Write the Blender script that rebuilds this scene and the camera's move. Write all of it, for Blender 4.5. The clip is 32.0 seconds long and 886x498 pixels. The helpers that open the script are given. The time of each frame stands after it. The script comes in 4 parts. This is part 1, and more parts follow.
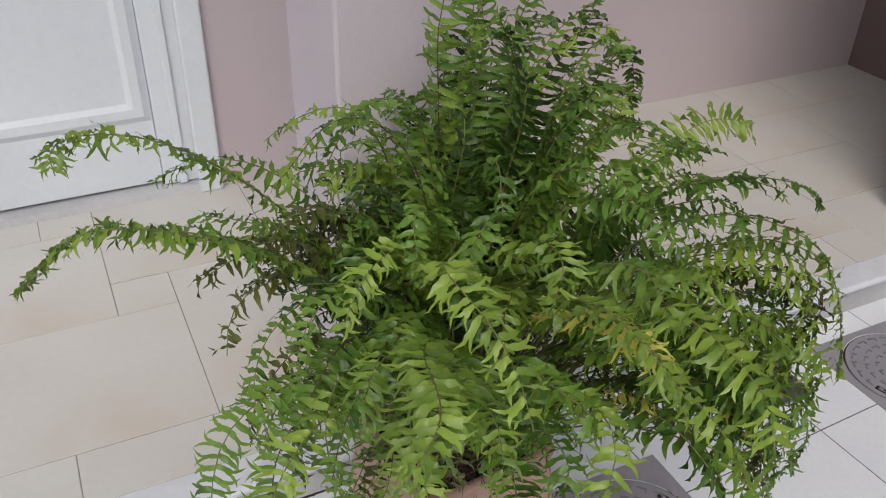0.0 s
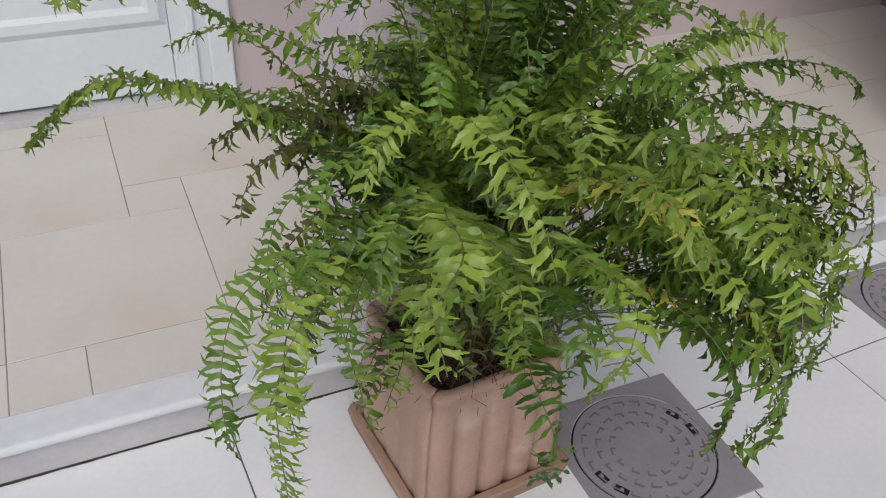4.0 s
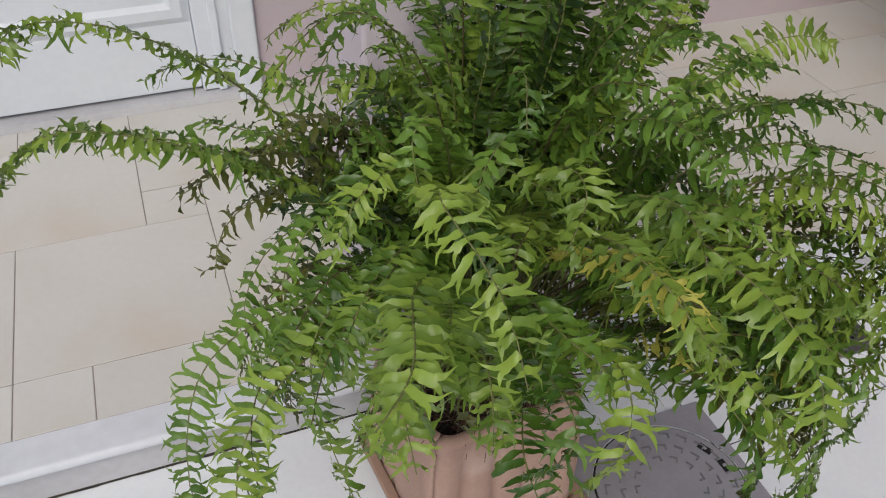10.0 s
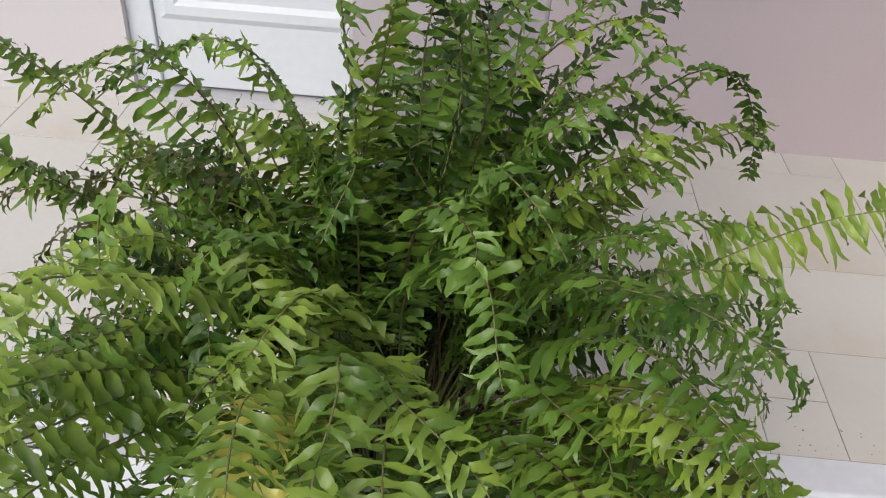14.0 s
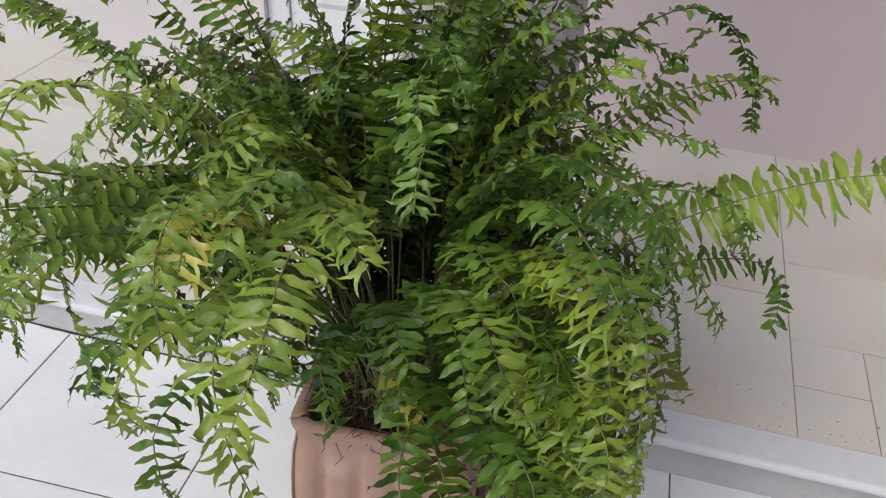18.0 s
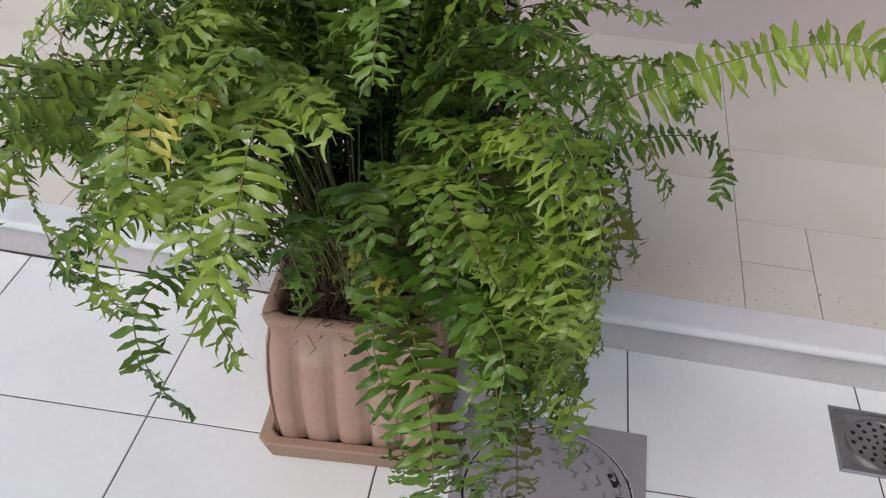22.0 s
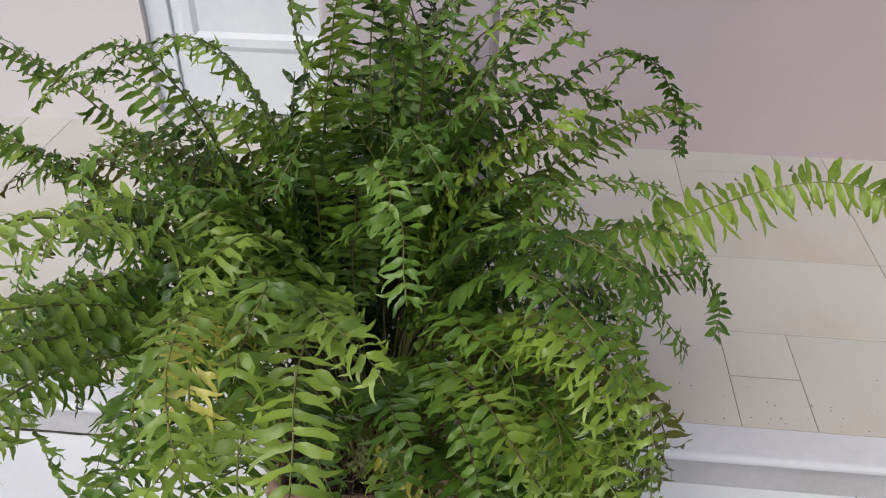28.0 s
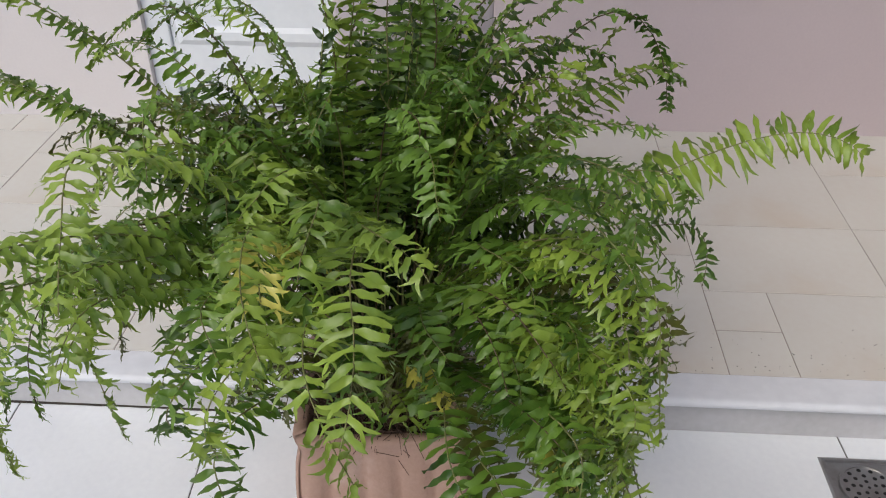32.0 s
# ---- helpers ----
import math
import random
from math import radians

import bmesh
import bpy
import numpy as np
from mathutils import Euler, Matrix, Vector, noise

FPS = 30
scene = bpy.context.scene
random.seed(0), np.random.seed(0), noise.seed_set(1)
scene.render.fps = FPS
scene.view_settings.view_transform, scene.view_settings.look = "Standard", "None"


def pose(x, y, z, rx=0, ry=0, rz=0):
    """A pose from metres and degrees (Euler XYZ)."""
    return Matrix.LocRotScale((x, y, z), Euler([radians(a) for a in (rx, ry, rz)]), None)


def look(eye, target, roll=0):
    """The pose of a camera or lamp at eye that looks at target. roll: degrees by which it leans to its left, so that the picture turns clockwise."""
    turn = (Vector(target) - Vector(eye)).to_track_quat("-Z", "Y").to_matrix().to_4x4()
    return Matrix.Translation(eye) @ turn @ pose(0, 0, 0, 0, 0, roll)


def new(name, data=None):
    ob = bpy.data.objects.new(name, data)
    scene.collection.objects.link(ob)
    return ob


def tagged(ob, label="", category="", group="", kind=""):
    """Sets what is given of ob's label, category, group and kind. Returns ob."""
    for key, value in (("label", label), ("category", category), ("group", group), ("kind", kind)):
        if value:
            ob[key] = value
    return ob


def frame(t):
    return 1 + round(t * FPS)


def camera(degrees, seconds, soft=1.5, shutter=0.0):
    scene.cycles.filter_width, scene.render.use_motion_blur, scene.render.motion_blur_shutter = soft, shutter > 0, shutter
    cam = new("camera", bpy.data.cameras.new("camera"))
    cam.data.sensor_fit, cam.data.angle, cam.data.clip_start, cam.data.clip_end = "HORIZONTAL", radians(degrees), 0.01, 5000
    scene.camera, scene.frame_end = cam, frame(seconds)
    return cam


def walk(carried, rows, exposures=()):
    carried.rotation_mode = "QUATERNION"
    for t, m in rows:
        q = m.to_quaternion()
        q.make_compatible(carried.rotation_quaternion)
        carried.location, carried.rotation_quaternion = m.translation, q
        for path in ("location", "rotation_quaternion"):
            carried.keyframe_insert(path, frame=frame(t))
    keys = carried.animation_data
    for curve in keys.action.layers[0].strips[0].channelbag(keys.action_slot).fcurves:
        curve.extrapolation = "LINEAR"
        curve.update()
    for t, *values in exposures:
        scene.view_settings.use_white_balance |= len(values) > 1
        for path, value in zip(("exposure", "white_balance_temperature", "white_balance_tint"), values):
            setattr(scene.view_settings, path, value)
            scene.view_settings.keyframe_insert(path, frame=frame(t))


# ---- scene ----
cam = camera(54.8, 32.0, 1.1)
PATH = [
    (0, (-0.304, 0.661, 1.305), (0.446, 2.159, 0.212), 1.5),
    (0.5, (-0.303, 0.660, 1.287), (0.443, 2.151, 0.182), 1.9),
    (1, (-0.306, 0.644, 1.277), (0.445, 2.145, 0.189), 2.2),
    (1.5, (-0.308, 0.640, 1.265), (0.421, 2.136, 0.156), 2.2),
    (2, (-0.313, 0.630, 1.255), (0.402, 2.126, 0.138), 2.5),
    (2.5, (-0.315, 0.629, 1.248), (0.396, 2.116, 0.116), 2.7),
    (3, (-0.319, 0.634, 1.237), (0.401, 2.099, 0.082), 2.8),
    (3.5, (-0.322, 0.638, 1.228), (0.403, 2.087, 0.055), 3.2),
    (4, (-0.324, 0.640, 1.218), (0.382, 2.087, 0.031), 3.4),
    (4.5, (-0.324, 0.635, 1.216), (0.380, 2.076, 0.021), 3.3),
    (6.5, (-0.328, 0.643, 1.206), (0.374, 2.053, -0.027), 3.4),
    (7, (-0.329, 0.646, 1.207), (0.370, 2.051, -0.033), 3.4),
    (7.5, (-0.325, 0.649, 1.214), (0.373, 2.069, -0.009), 3.3),
    (8, (-0.312, 0.655, 1.221), (0.371, 2.080, -0.004), 2.9),
    (8.5, (-0.301, 0.666, 1.227), (0.383, 2.088, -0.002), 3.5),
    (9, (-0.280, 0.679, 1.234), (0.392, 2.113, 0.012), 3.3),
    (9.5, (-0.253, 0.700, 1.239), (0.365, 2.151, 0.009), 2.0),
    (10, (-0.209, 0.729, 1.242), (0.360, 2.185, -0.005), 1.1),
    (10.5, (-0.154, 0.740, 1.240), (0.366, 2.230, 0.011), 1.1),
    (11, (-0.095, 0.752, 1.227), (0.343, 2.297, 0.035), 1.6),
    (11.5, (-0.029, 0.767, 1.215), (0.324, 2.329, 0.017), 2.7),
    (12, (0.026, 0.769, 1.221), (0.289, 2.341, 0.012), 2.5),
    (12.5, (0.054, 0.788, 1.223), (0.304, 2.349, -0.001), 3.2),
    (13, (0.115, 0.827, 1.200), (0.281, 2.393, -0.033), 4.9),
    (13.5, (0.171, 0.838, 1.210), (0.259, 2.432, 0.005), 3.2),
    (14, (0.249, 0.836, 1.220), (0.203, 2.430, 0.013), 4.1),
    (14.5, (0.334, 0.802, 1.224), (0.144, 2.375, 0.004), 4.0),
    (16.5, (0.449, 0.705, 1.198), (0.009, 2.353, 0.155), 2.7),
    (17, (0.451, 0.699, 1.185), (0.013, 2.330, 0.113), 2.8),
    (17.5, (0.452, 0.690, 1.177), (0.035, 2.294, 0.058), 2.6),
    (18, (0.454, 0.681, 1.174), (0.051, 2.268, 0.025), 2.7),
    (18.5, (0.458, 0.678, 1.172), (0.075, 2.254, 0.002), 2.6),
    (19, (0.461, 0.671, 1.170), (0.092, 2.224, -0.035), 2.1),
    (19.5, (0.465, 0.669, 1.162), (0.123, 2.164, -0.121), 2.2),
    (20, (0.461, 0.668, 1.147), (0.153, 2.161, -0.147), 1.6),
    (20.5, (0.457, 0.656, 1.146), (0.145, 2.140, -0.158), 1.3),
    (21, (0.466, 0.642, 1.151), (0.165, 2.125, -0.157), 1.6),
    (21.5, (0.465, 0.633, 1.149), (0.175, 2.124, -0.153), 1.7),
    (22, (0.461, 0.625, 1.155), (0.190, 2.132, -0.130), 1.9),
    (22.5, (0.455, 0.621, 1.165), (0.216, 2.146, -0.108), 1.8),
    (23, (0.449, 0.633, 1.173), (0.206, 2.161, -0.094), 1.5),
    (23.5, (0.444, 0.669, 1.168), (0.194, 2.202, -0.093), 1.2),
    (24, (0.443, 0.705, 1.170), (0.182, 2.260, -0.061), 1.1),
    (24.5, (0.449, 0.716, 1.175), (0.174, 2.283, -0.037), 0.9),
    (25, (0.454, 0.724, 1.182), (0.140, 2.285, -0.028), 0.2),
    (25.5, (0.441, 0.741, 1.188), (0.130, 2.300, -0.027), 0.0),
    (26, (0.413, 0.753, 1.196), (0.184, 2.336, -0.004), 0.4),
    (26.5, (0.398, 0.749, 1.202), (0.198, 2.358, 0.031), 0.1),
    (28.5, (0.354, 0.682, 1.241), (0.226, 2.318, 0.097), 0.3),
    (29, (0.340, 0.669, 1.241), (0.244, 2.295, 0.080), -0.2),
    (29.5, (0.326, 0.655, 1.242), (0.240, 2.287, 0.088), -0.4),
    (30, (0.316, 0.642, 1.241), (0.231, 2.278, 0.094), -0.4),
    (30.5, (0.310, 0.628, 1.239), (0.230, 2.267, 0.095), -0.1),
    (31, (0.309, 0.615, 1.234), (0.191, 2.259, 0.101), -0.7),
    (31.5, (0.317, 0.598, 1.228), (0.215, 2.256, 0.114), 0.0),
    (32, (0.329, 0.574, 1.222), (0.226, 2.224, 0.096), -0.1),
]
EXPOSURES = [(0, -0.14), (9, -0.18), (13, 0.18), (15, 0.24), (18, 0.10), (22, 0.02), (26, 0.12), (32, 0.04)]
walk(cam, [(t, look(eye, target, roll)) for t, eye, target, roll in PATH], EXPOSURES)

# ---- light ----
world = bpy.data.worlds.new("sky")
scene.world = world
world.use_nodes = True
wn = world.node_tree.nodes
sky = wn.new("ShaderNodeTexSky")
sky.sky_type = "NISHITA"
sky.sun_disc = False
sky.sun_elevation, sky.sun_rotation = radians(48), radians(207)
sky.air_density, sky.dust_density = 1.2, 2.5
wn["Background"].inputs["Strength"].default_value = 0.15
world.node_tree.links.new(sky.outputs["Color"], wn["Background"].inputs["Color"])
sun_data = bpy.data.lights.new("sun", "SUN")
sun_data.energy, sun_data.angle, sun_data.color = 1.3, radians(40), (1.0, 0.965, 0.90)
sun = new("sun", sun_data)
sun.matrix_world = look((-2.7, -4.3, 7.9), (0.3, 1.6, 0.4))
scene.view_settings.exposure = -0.05


# ---- materials ----
def shader(name, base, other=None, rough=0.5, scale=6.0, fine=90.0, bump=0.1, amount=0.5, metal=0.0, spec=0.5,
           spread=0.0, stain=None, stain_scale=2.0, stain_from=0.62, coat=0.0):
    m = bpy.data.materials.new(name)
    m.use_nodes = True
    nt = m.node_tree
    n, l = nt.nodes, nt.links
    bs = n["Principled BSDF"]
    tc = n.new("ShaderNodeTexCoord")
    big, small = n.new("ShaderNodeTexNoise"), n.new("ShaderNodeTexNoise")
    for tex, s, d in ((big, scale, 5.0), (small, fine, 3.0)):
        tex.inputs["Scale"].default_value, tex.inputs["Detail"].default_value = s, d
        l.new(tc.outputs["Object"], tex.inputs["Vector"])
    other = other or tuple(c * 0.8 for c in base)
    mix = n.new("ShaderNodeMix")
    mix.data_type = "RGBA"
    mix.inputs[6].default_value, mix.inputs[7].default_value = (*base, 1), (*other, 1)
    add = n.new("ShaderNodeMath")
    add.operation = "MULTIPLY_ADD"
    l.new(small.outputs["Fac"], add.inputs[0])
    add.inputs[1].default_value = 0.45
    l.new(big.outputs["Fac"], add.inputs[2])
    ramp = n.new("ShaderNodeMapRange")
    ramp.inputs[1].default_value, ramp.inputs[2].default_value = 0.72 - amount * 0.4, 0.72 + amount * 0.4
    l.new(add.outputs[0], ramp.inputs[0])
    l.new(ramp.outputs[0], mix.inputs[0])
    colour = mix.outputs[2]
    if stain:
        st = n.new("ShaderNodeTexNoise")
        st.inputs["Scale"].default_value, st.inputs["Detail"].default_value = stain_scale, 8.0
        l.new(tc.outputs["Object"], st.inputs["Vector"])
        sr = n.new("ShaderNodeMapRange")
        sr.inputs[1].default_value, sr.inputs[2].default_value = stain_from, stain_from + 0.2
        l.new(st.outputs["Fac"], sr.inputs[0])
        sm = n.new("ShaderNodeMix")
        sm.data_type = "RGBA"
        sm.inputs[7].default_value = (*stain, 1)
        l.new(colour, sm.inputs[6])
        l.new(sr.outputs[0], sm.inputs[0])
        colour = sm.outputs[2]
    if spread:
        info, hsv, vr = n.new("ShaderNodeObjectInfo"), n.new("ShaderNodeHueSaturation"), n.new("ShaderNodeMapRange")
        vr.inputs[3].default_value, vr.inputs[4].default_value = 1 - spread, 1 + spread
        l.new(info.outputs["Random"], vr.inputs[0])
        l.new(vr.outputs[0], hsv.inputs["Value"])
        l.new(colour, hsv.inputs["Color"])
        colour = hsv.outputs["Color"]
    l.new(colour, bs.inputs["Base Color"])
    rr = n.new("ShaderNodeMapRange")
    rr.inputs[3].default_value, rr.inputs[4].default_value = max(0.03, rough - 0.08), min(1, rough + 0.1)
    l.new(big.outputs["Fac"], rr.inputs[0])
    l.new(rr.outputs[0], bs.inputs["Roughness"])
    bs.inputs["Metallic"].default_value = metal
    bs.inputs["Specular IOR Level"].default_value = spec
    bs.inputs["Coat Weight"].default_value = coat
    if bump:
        bp = n.new("ShaderNodeBump")
        bp.inputs["Strength"].default_value, bp.inputs["Distance"].default_value = bump, 0.004
        l.new(add.outputs[0], bp.inputs["Height"])
        l.new(bp.outputs[0], bs.inputs["Normal"])
    return m


def leaf_shader(name, dark, light, vein, through_light=0.24, rough=0.36):
    m = bpy.data.materials.new(name)
    m.use_nodes = True
    nt = m.node_tree
    n, l = nt.nodes, nt.links
    bs, out = n["Principled BSDF"], n["Material Output"]
    geo, info, tc = n.new("ShaderNodeNewGeometry"), n.new("ShaderNodeObjectInfo"), n.new("ShaderNodeTexCoord")
    tex = n.new("ShaderNodeTexNoise")
    tex.inputs["Scale"].default_value, tex.inputs["Detail"].default_value = 14.0, 4.0
    l.new(tc.outputs["Object"], tex.inputs["Vector"])
    s1, s2 = n.new("ShaderNodeMath"), n.new("ShaderNodeMath")
    s1.operation = s2.operation = "MULTIPLY_ADD"
    l.new(geo.outputs["Random Per Island"], s1.inputs[0])
    s1.inputs[1].default_value = 0.32
    l.new(tex.outputs["Fac"], s1.inputs[2])
    l.new(info.outputs["Random"], s2.inputs[0])
    s2.inputs[1].default_value = 0.34
    l.new(s1.outputs[0], s2.inputs[2])
    ramp = n.new("ShaderNodeValToRGB")
    l.new(s2.outputs[0], ramp.inputs["Fac"])
    e = ramp.color_ramp.elements
    e[0].position, e[0].color = 0.52, (*dark, 1)
    e[1].position, e[1].color = 1.0, (*light, 1)
    fine = n.new("ShaderNodeTexNoise")
    fine.inputs["Scale"].default_value, fine.inputs["Detail"].default_value = 160.0, 2.0
    l.new(tc.outputs["Object"], fine.inputs["Vector"])
    fr = n.new("ShaderNodeMapRange")
    fr.inputs[1].default_value, fr.inputs[2].default_value, fr.inputs[4].default_value = 0.5, 0.8, 0.35
    l.new(fine.outputs["Fac"], fr.inputs[0])
    mix = n.new("ShaderNodeMix")
    mix.data_type = "RGBA"
    mix.inputs[7].default_value = (*vein, 1)
    l.new(fr.outputs[0], mix.inputs[0])
    l.new(ramp.outputs["Color"], mix.inputs[6])
    l.new(mix.outputs[2], bs.inputs["Base Color"])
    bs.inputs["Roughness"].default_value = rough
    bs.inputs["Specular IOR Level"].default_value = 0.5
    bp = n.new("ShaderNodeBump")
    bp.inputs["Strength"].default_value, bp.inputs["Distance"].default_value = 0.25, 0.002
    l.new(fine.outputs["Fac"], bp.inputs["Height"])
    l.new(bp.outputs[0], bs.inputs["Normal"])
    tr, sh = n.new("ShaderNodeBsdfTranslucent"), n.new("ShaderNodeMixShader")
    l.new(mix.outputs[2], tr.inputs["Color"])
    sh.inputs[0].default_value = through_light
    l.new(bs.outputs[0], sh.inputs[1])
    l.new(tr.outputs[0], sh.inputs[2])
    l.new(sh.outputs[0], out.inputs["Surface"])
    return m


M_PORCH = shader("beige glazed tile", (0.625, 0.62, 0.585), (0.59, 0.565, 0.52), 0.38, 3.0, 60, 0.03, 0.6, spread=0.03, stain=(0.56, 0.48, 0.39), stain_scale=1.7, stain_from=0.57)
M_WHITE_TILE = shader("white floor tile", (0.78, 0.80, 0.82), (0.71, 0.73, 0.76), 0.34, 4.0, 80, 0.03, 0.5, spread=0.025, stain=(0.52, 0.50, 0.48), stain_scale=3.0, stain_from=0.66)
M_GROUT = shader("dark grout", (0.16, 0.15, 0.15), (0.09, 0.085, 0.08), 0.9, 9.0, 120, 0.3)
M_GROUT_PALE = shader("grey brown grout", (0.36, 0.31, 0.28), (0.20, 0.17, 0.15), 0.9, 9.0, 120, 0.3)
M_MARBLE = shader("white marble edge", (0.70, 0.72, 0.76), (0.58, 0.60, 0.64), 0.5, 5.0, 40, 0.04, 0.7, stain=(0.46, 0.46, 0.48), stain_scale=3.5, stain_from=0.62)
M_RISER = shader("grey white riser", (0.52, 0.52, 0.54), (0.42, 0.42, 0.43), 0.6, 4.0, 60, 0.06, stain=(0.36, 0.35, 0.33), stain_scale=5.0, stain_from=0.62)
M_DIRT = shader("black dirt seam", (0.02, 0.018, 0.015), (0.06, 0.05, 0.04), 0.95, 30.0, 200, 0.5)
M_PINK = shader("pink wall paint", (0.575, 0.50, 0.515), (0.525, 0.455, 0.48), 0.75, 1.6, 140, 0.10, 0.7, spec=0.2, stain=(0.53, 0.44, 0.46), stain_scale=0.9, stain_from=0.6)
# brown that stands in for the shade at the far end of the porch
M_SHADE_BROWN = shader("dark brown for porch end shade", (0.22, 0.155, 0.145), (0.17, 0.12, 0.11), 0.7, 1.6, 140, 0.10, 0.7, spec=0.2)
# lit copy of the pink paint: the brighter light is in its colour
M_PINK_LIT = shader("pink wall paint paled for brighter light", (0.68, 0.65, 0.66), (0.63, 0.60, 0.61), 0.75, 1.6, 140, 0.10, 0.7, spec=0.2)
M_LILAC = shader("pale lilac pillar paint", (0.60, 0.54, 0.57), (0.53, 0.47, 0.51), 0.75, 2.2, 140, 0.10, 0.7, spec=0.2)
M_DOOR = shader("white door lacquer", (0.74, 0.78, 0.82), (0.68, 0.72, 0.77), 0.4, 2.0, 50, 0.03, 0.5)
M_SILL = shader("grey door sill stone", (0.56, 0.56, 0.58), (0.48, 0.48, 0.50), 0.5, 5.0, 80, 0.06)
M_CEIL = shader("white ceiling paint", (0.74, 0.72, 0.71), None, 0.8, 2.0, 90, 0.05)
M_POT = shader("clay coloured concrete", (0.46, 0.31, 0.25), (0.37, 0.24, 0.19), 0.85, 7.0, 160, 0.35, 0.6, spec=0.2, stain=(0.55, 0.43, 0.37), stain_scale=9.0, stain_from=0.58)
M_TRAY = shader("brown clay tray", (0.36, 0.24, 0.18), (0.29, 0.19, 0.14), 0.7, 8.0, 120, 0.2, 0.6, spec=0.3)
M_SOIL = shader("dark soil", (0.028, 0.02, 0.015), (0.01, 0.008, 0.006), 0.95, 30.0, 220, 1.0)
M_ROOT = shader("dry brown root fibre", (0.10, 0.05, 0.035), (0.05, 0.03, 0.02), 0.9, 40.0, 200, 0.3)
M_IRON = shader("grey painted iron cover", (0.31, 0.295, 0.32), (0.25, 0.24, 0.265), 0.6, 10.0, 120, 0.25, 0.6, metal=0.0, stain=(0.33, 0.32, 0.33), stain_scale=5.0)
M_DASH = shader("iron relief darkened for shadow lines", (0.15, 0.145, 0.155), (0.24, 0.23, 0.25), 0.6, 30.0, 160, 0.2, 0.9)
M_SEAM = shader("black rubber seam", (0.012, 0.012, 0.013), None, 0.7, 10, 90, 0.1)
M_STEEL = shader("stained stainless steel", (0.42, 0.42, 0.43), (0.30, 0.29, 0.28), 0.32, 14.0, 90, 0.1, metal=0.9)
M_HOLE = shader("black drain hole", (0.008, 0.008, 0.008), None, 0.9, 10, 50, 0.0)
M_EARTH = shader("grey yard ground", (0.42, 0.41, 0.40), (0.34, 0.33, 0.32), 0.9, 0.6, 20, 0.2)
M_YARD = shader("pale yard wall render", (0.62, 0.58, 0.56), (0.52, 0.49, 0.47), 0.85, 0.8, 40, 0.2)
M_STEM = shader("green brown stem", (0.17, 0.20, 0.05), (0.14, 0.12, 0.05), 0.6, 20.0, 150, 0.2)
M_STEM_DARK = shader("dark brown stem", (0.07, 0.045, 0.025), (0.10, 0.07, 0.03), 0.6, 20.0, 150, 0.2)
# deep green, darkened further so that the bush's hollows look shaded
L_DARK = leaf_shader("deep green fern leaf darkened for shade", (0.014, 0.036, 0.005), (0.050, 0.098, 0.015), (0.04, 0.075, 0.014))
L_MID = leaf_shader("green fern leaf", (0.038, 0.098, 0.010), (0.165, 0.288, 0.038), (0.13, 0.20, 0.036))
L_LIGHT = leaf_shader("yellow green fern leaf", (0.082, 0.158, 0.016), (0.278, 0.388, 0.054), (0.23, 0.31, 0.062))
L_YELLOW = leaf_shader("yellowed fern leaf", (0.36, 0.36, 0.05), (0.58, 0.54, 0.11), (0.40, 0.34, 0.09))
# olive leaf with shade put into its tone
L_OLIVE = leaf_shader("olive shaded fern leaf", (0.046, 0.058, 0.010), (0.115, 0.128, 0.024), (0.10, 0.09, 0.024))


# ---- mesh helpers ----
def mesh_of(name, verts, faces, material, smooth=False):
    me = bpy.data.meshes.new(name)
    me.from_pydata([tuple(v) for v in verts], [], faces)
    me.materials.append(material)
    if smooth:
        me.polygons.foreach_set("use_smooth", [True] * len(me.polygons))
    me.update()
    return me


def part(name, bm, material, parent=None, label="", smooth=False):
    me = bpy.data.meshes.new(name)
    bm.to_mesh(me)
    bm.free()
    me.materials.append(material)
    if smooth:
        me.polygons.foreach_set("use_smooth", [True] * len(me.polygons))
    ob = new(name, me)
    ob.parent = parent
    return tagged(ob, label)


def thing(name, at, label, category, group="", kind=""):
    ob = new(name)
    ob.location = at
    ob.empty_display_size = 0.1
    return tagged(ob, label, category, group, kind)


def box(x0, y0, z0, x1, y1, z1, bevel=0.0, seg=2, bm=None):
    bm = bm or bmesh.new()
    made = bmesh.ops.create_cube(bm, size=1.0, matrix=Matrix.LocRotScale(((x0 + x1) / 2, (y0 + y1) / 2, (z0 + z1) / 2), None, (x1 - x0, y1 - y0, z1 - z0)))
    if bevel:
        vs = set(made["verts"])
        es = [e for e in bm.edges if e.verts[0] in vs and e.verts[1] in vs]
        bmesh.ops.bevel(bm, geom=es, offset=bevel, segments=seg, affect="EDGES", profile=0.5)
    return bm


def profile_x(pts, x0, x1):
    """A profile of (y, z) points drawn out along x."""
    bm = bmesh.new()
    a = [bm.verts.new((x0, y, z)) for y, z in pts]
    b = [bm.verts.new((x1, y, z)) for y, z in pts]
    k = len(pts)
    for i in range(k):
        bm.faces.new((a[i], a[(i + 1) % k], b[(i + 1) % k], b[i]))
    bm.faces.new(a[::-1])
    bm.faces.new(b)
    bmesh.ops.recalc_face_normals(bm, faces=bm.faces)
    return bm


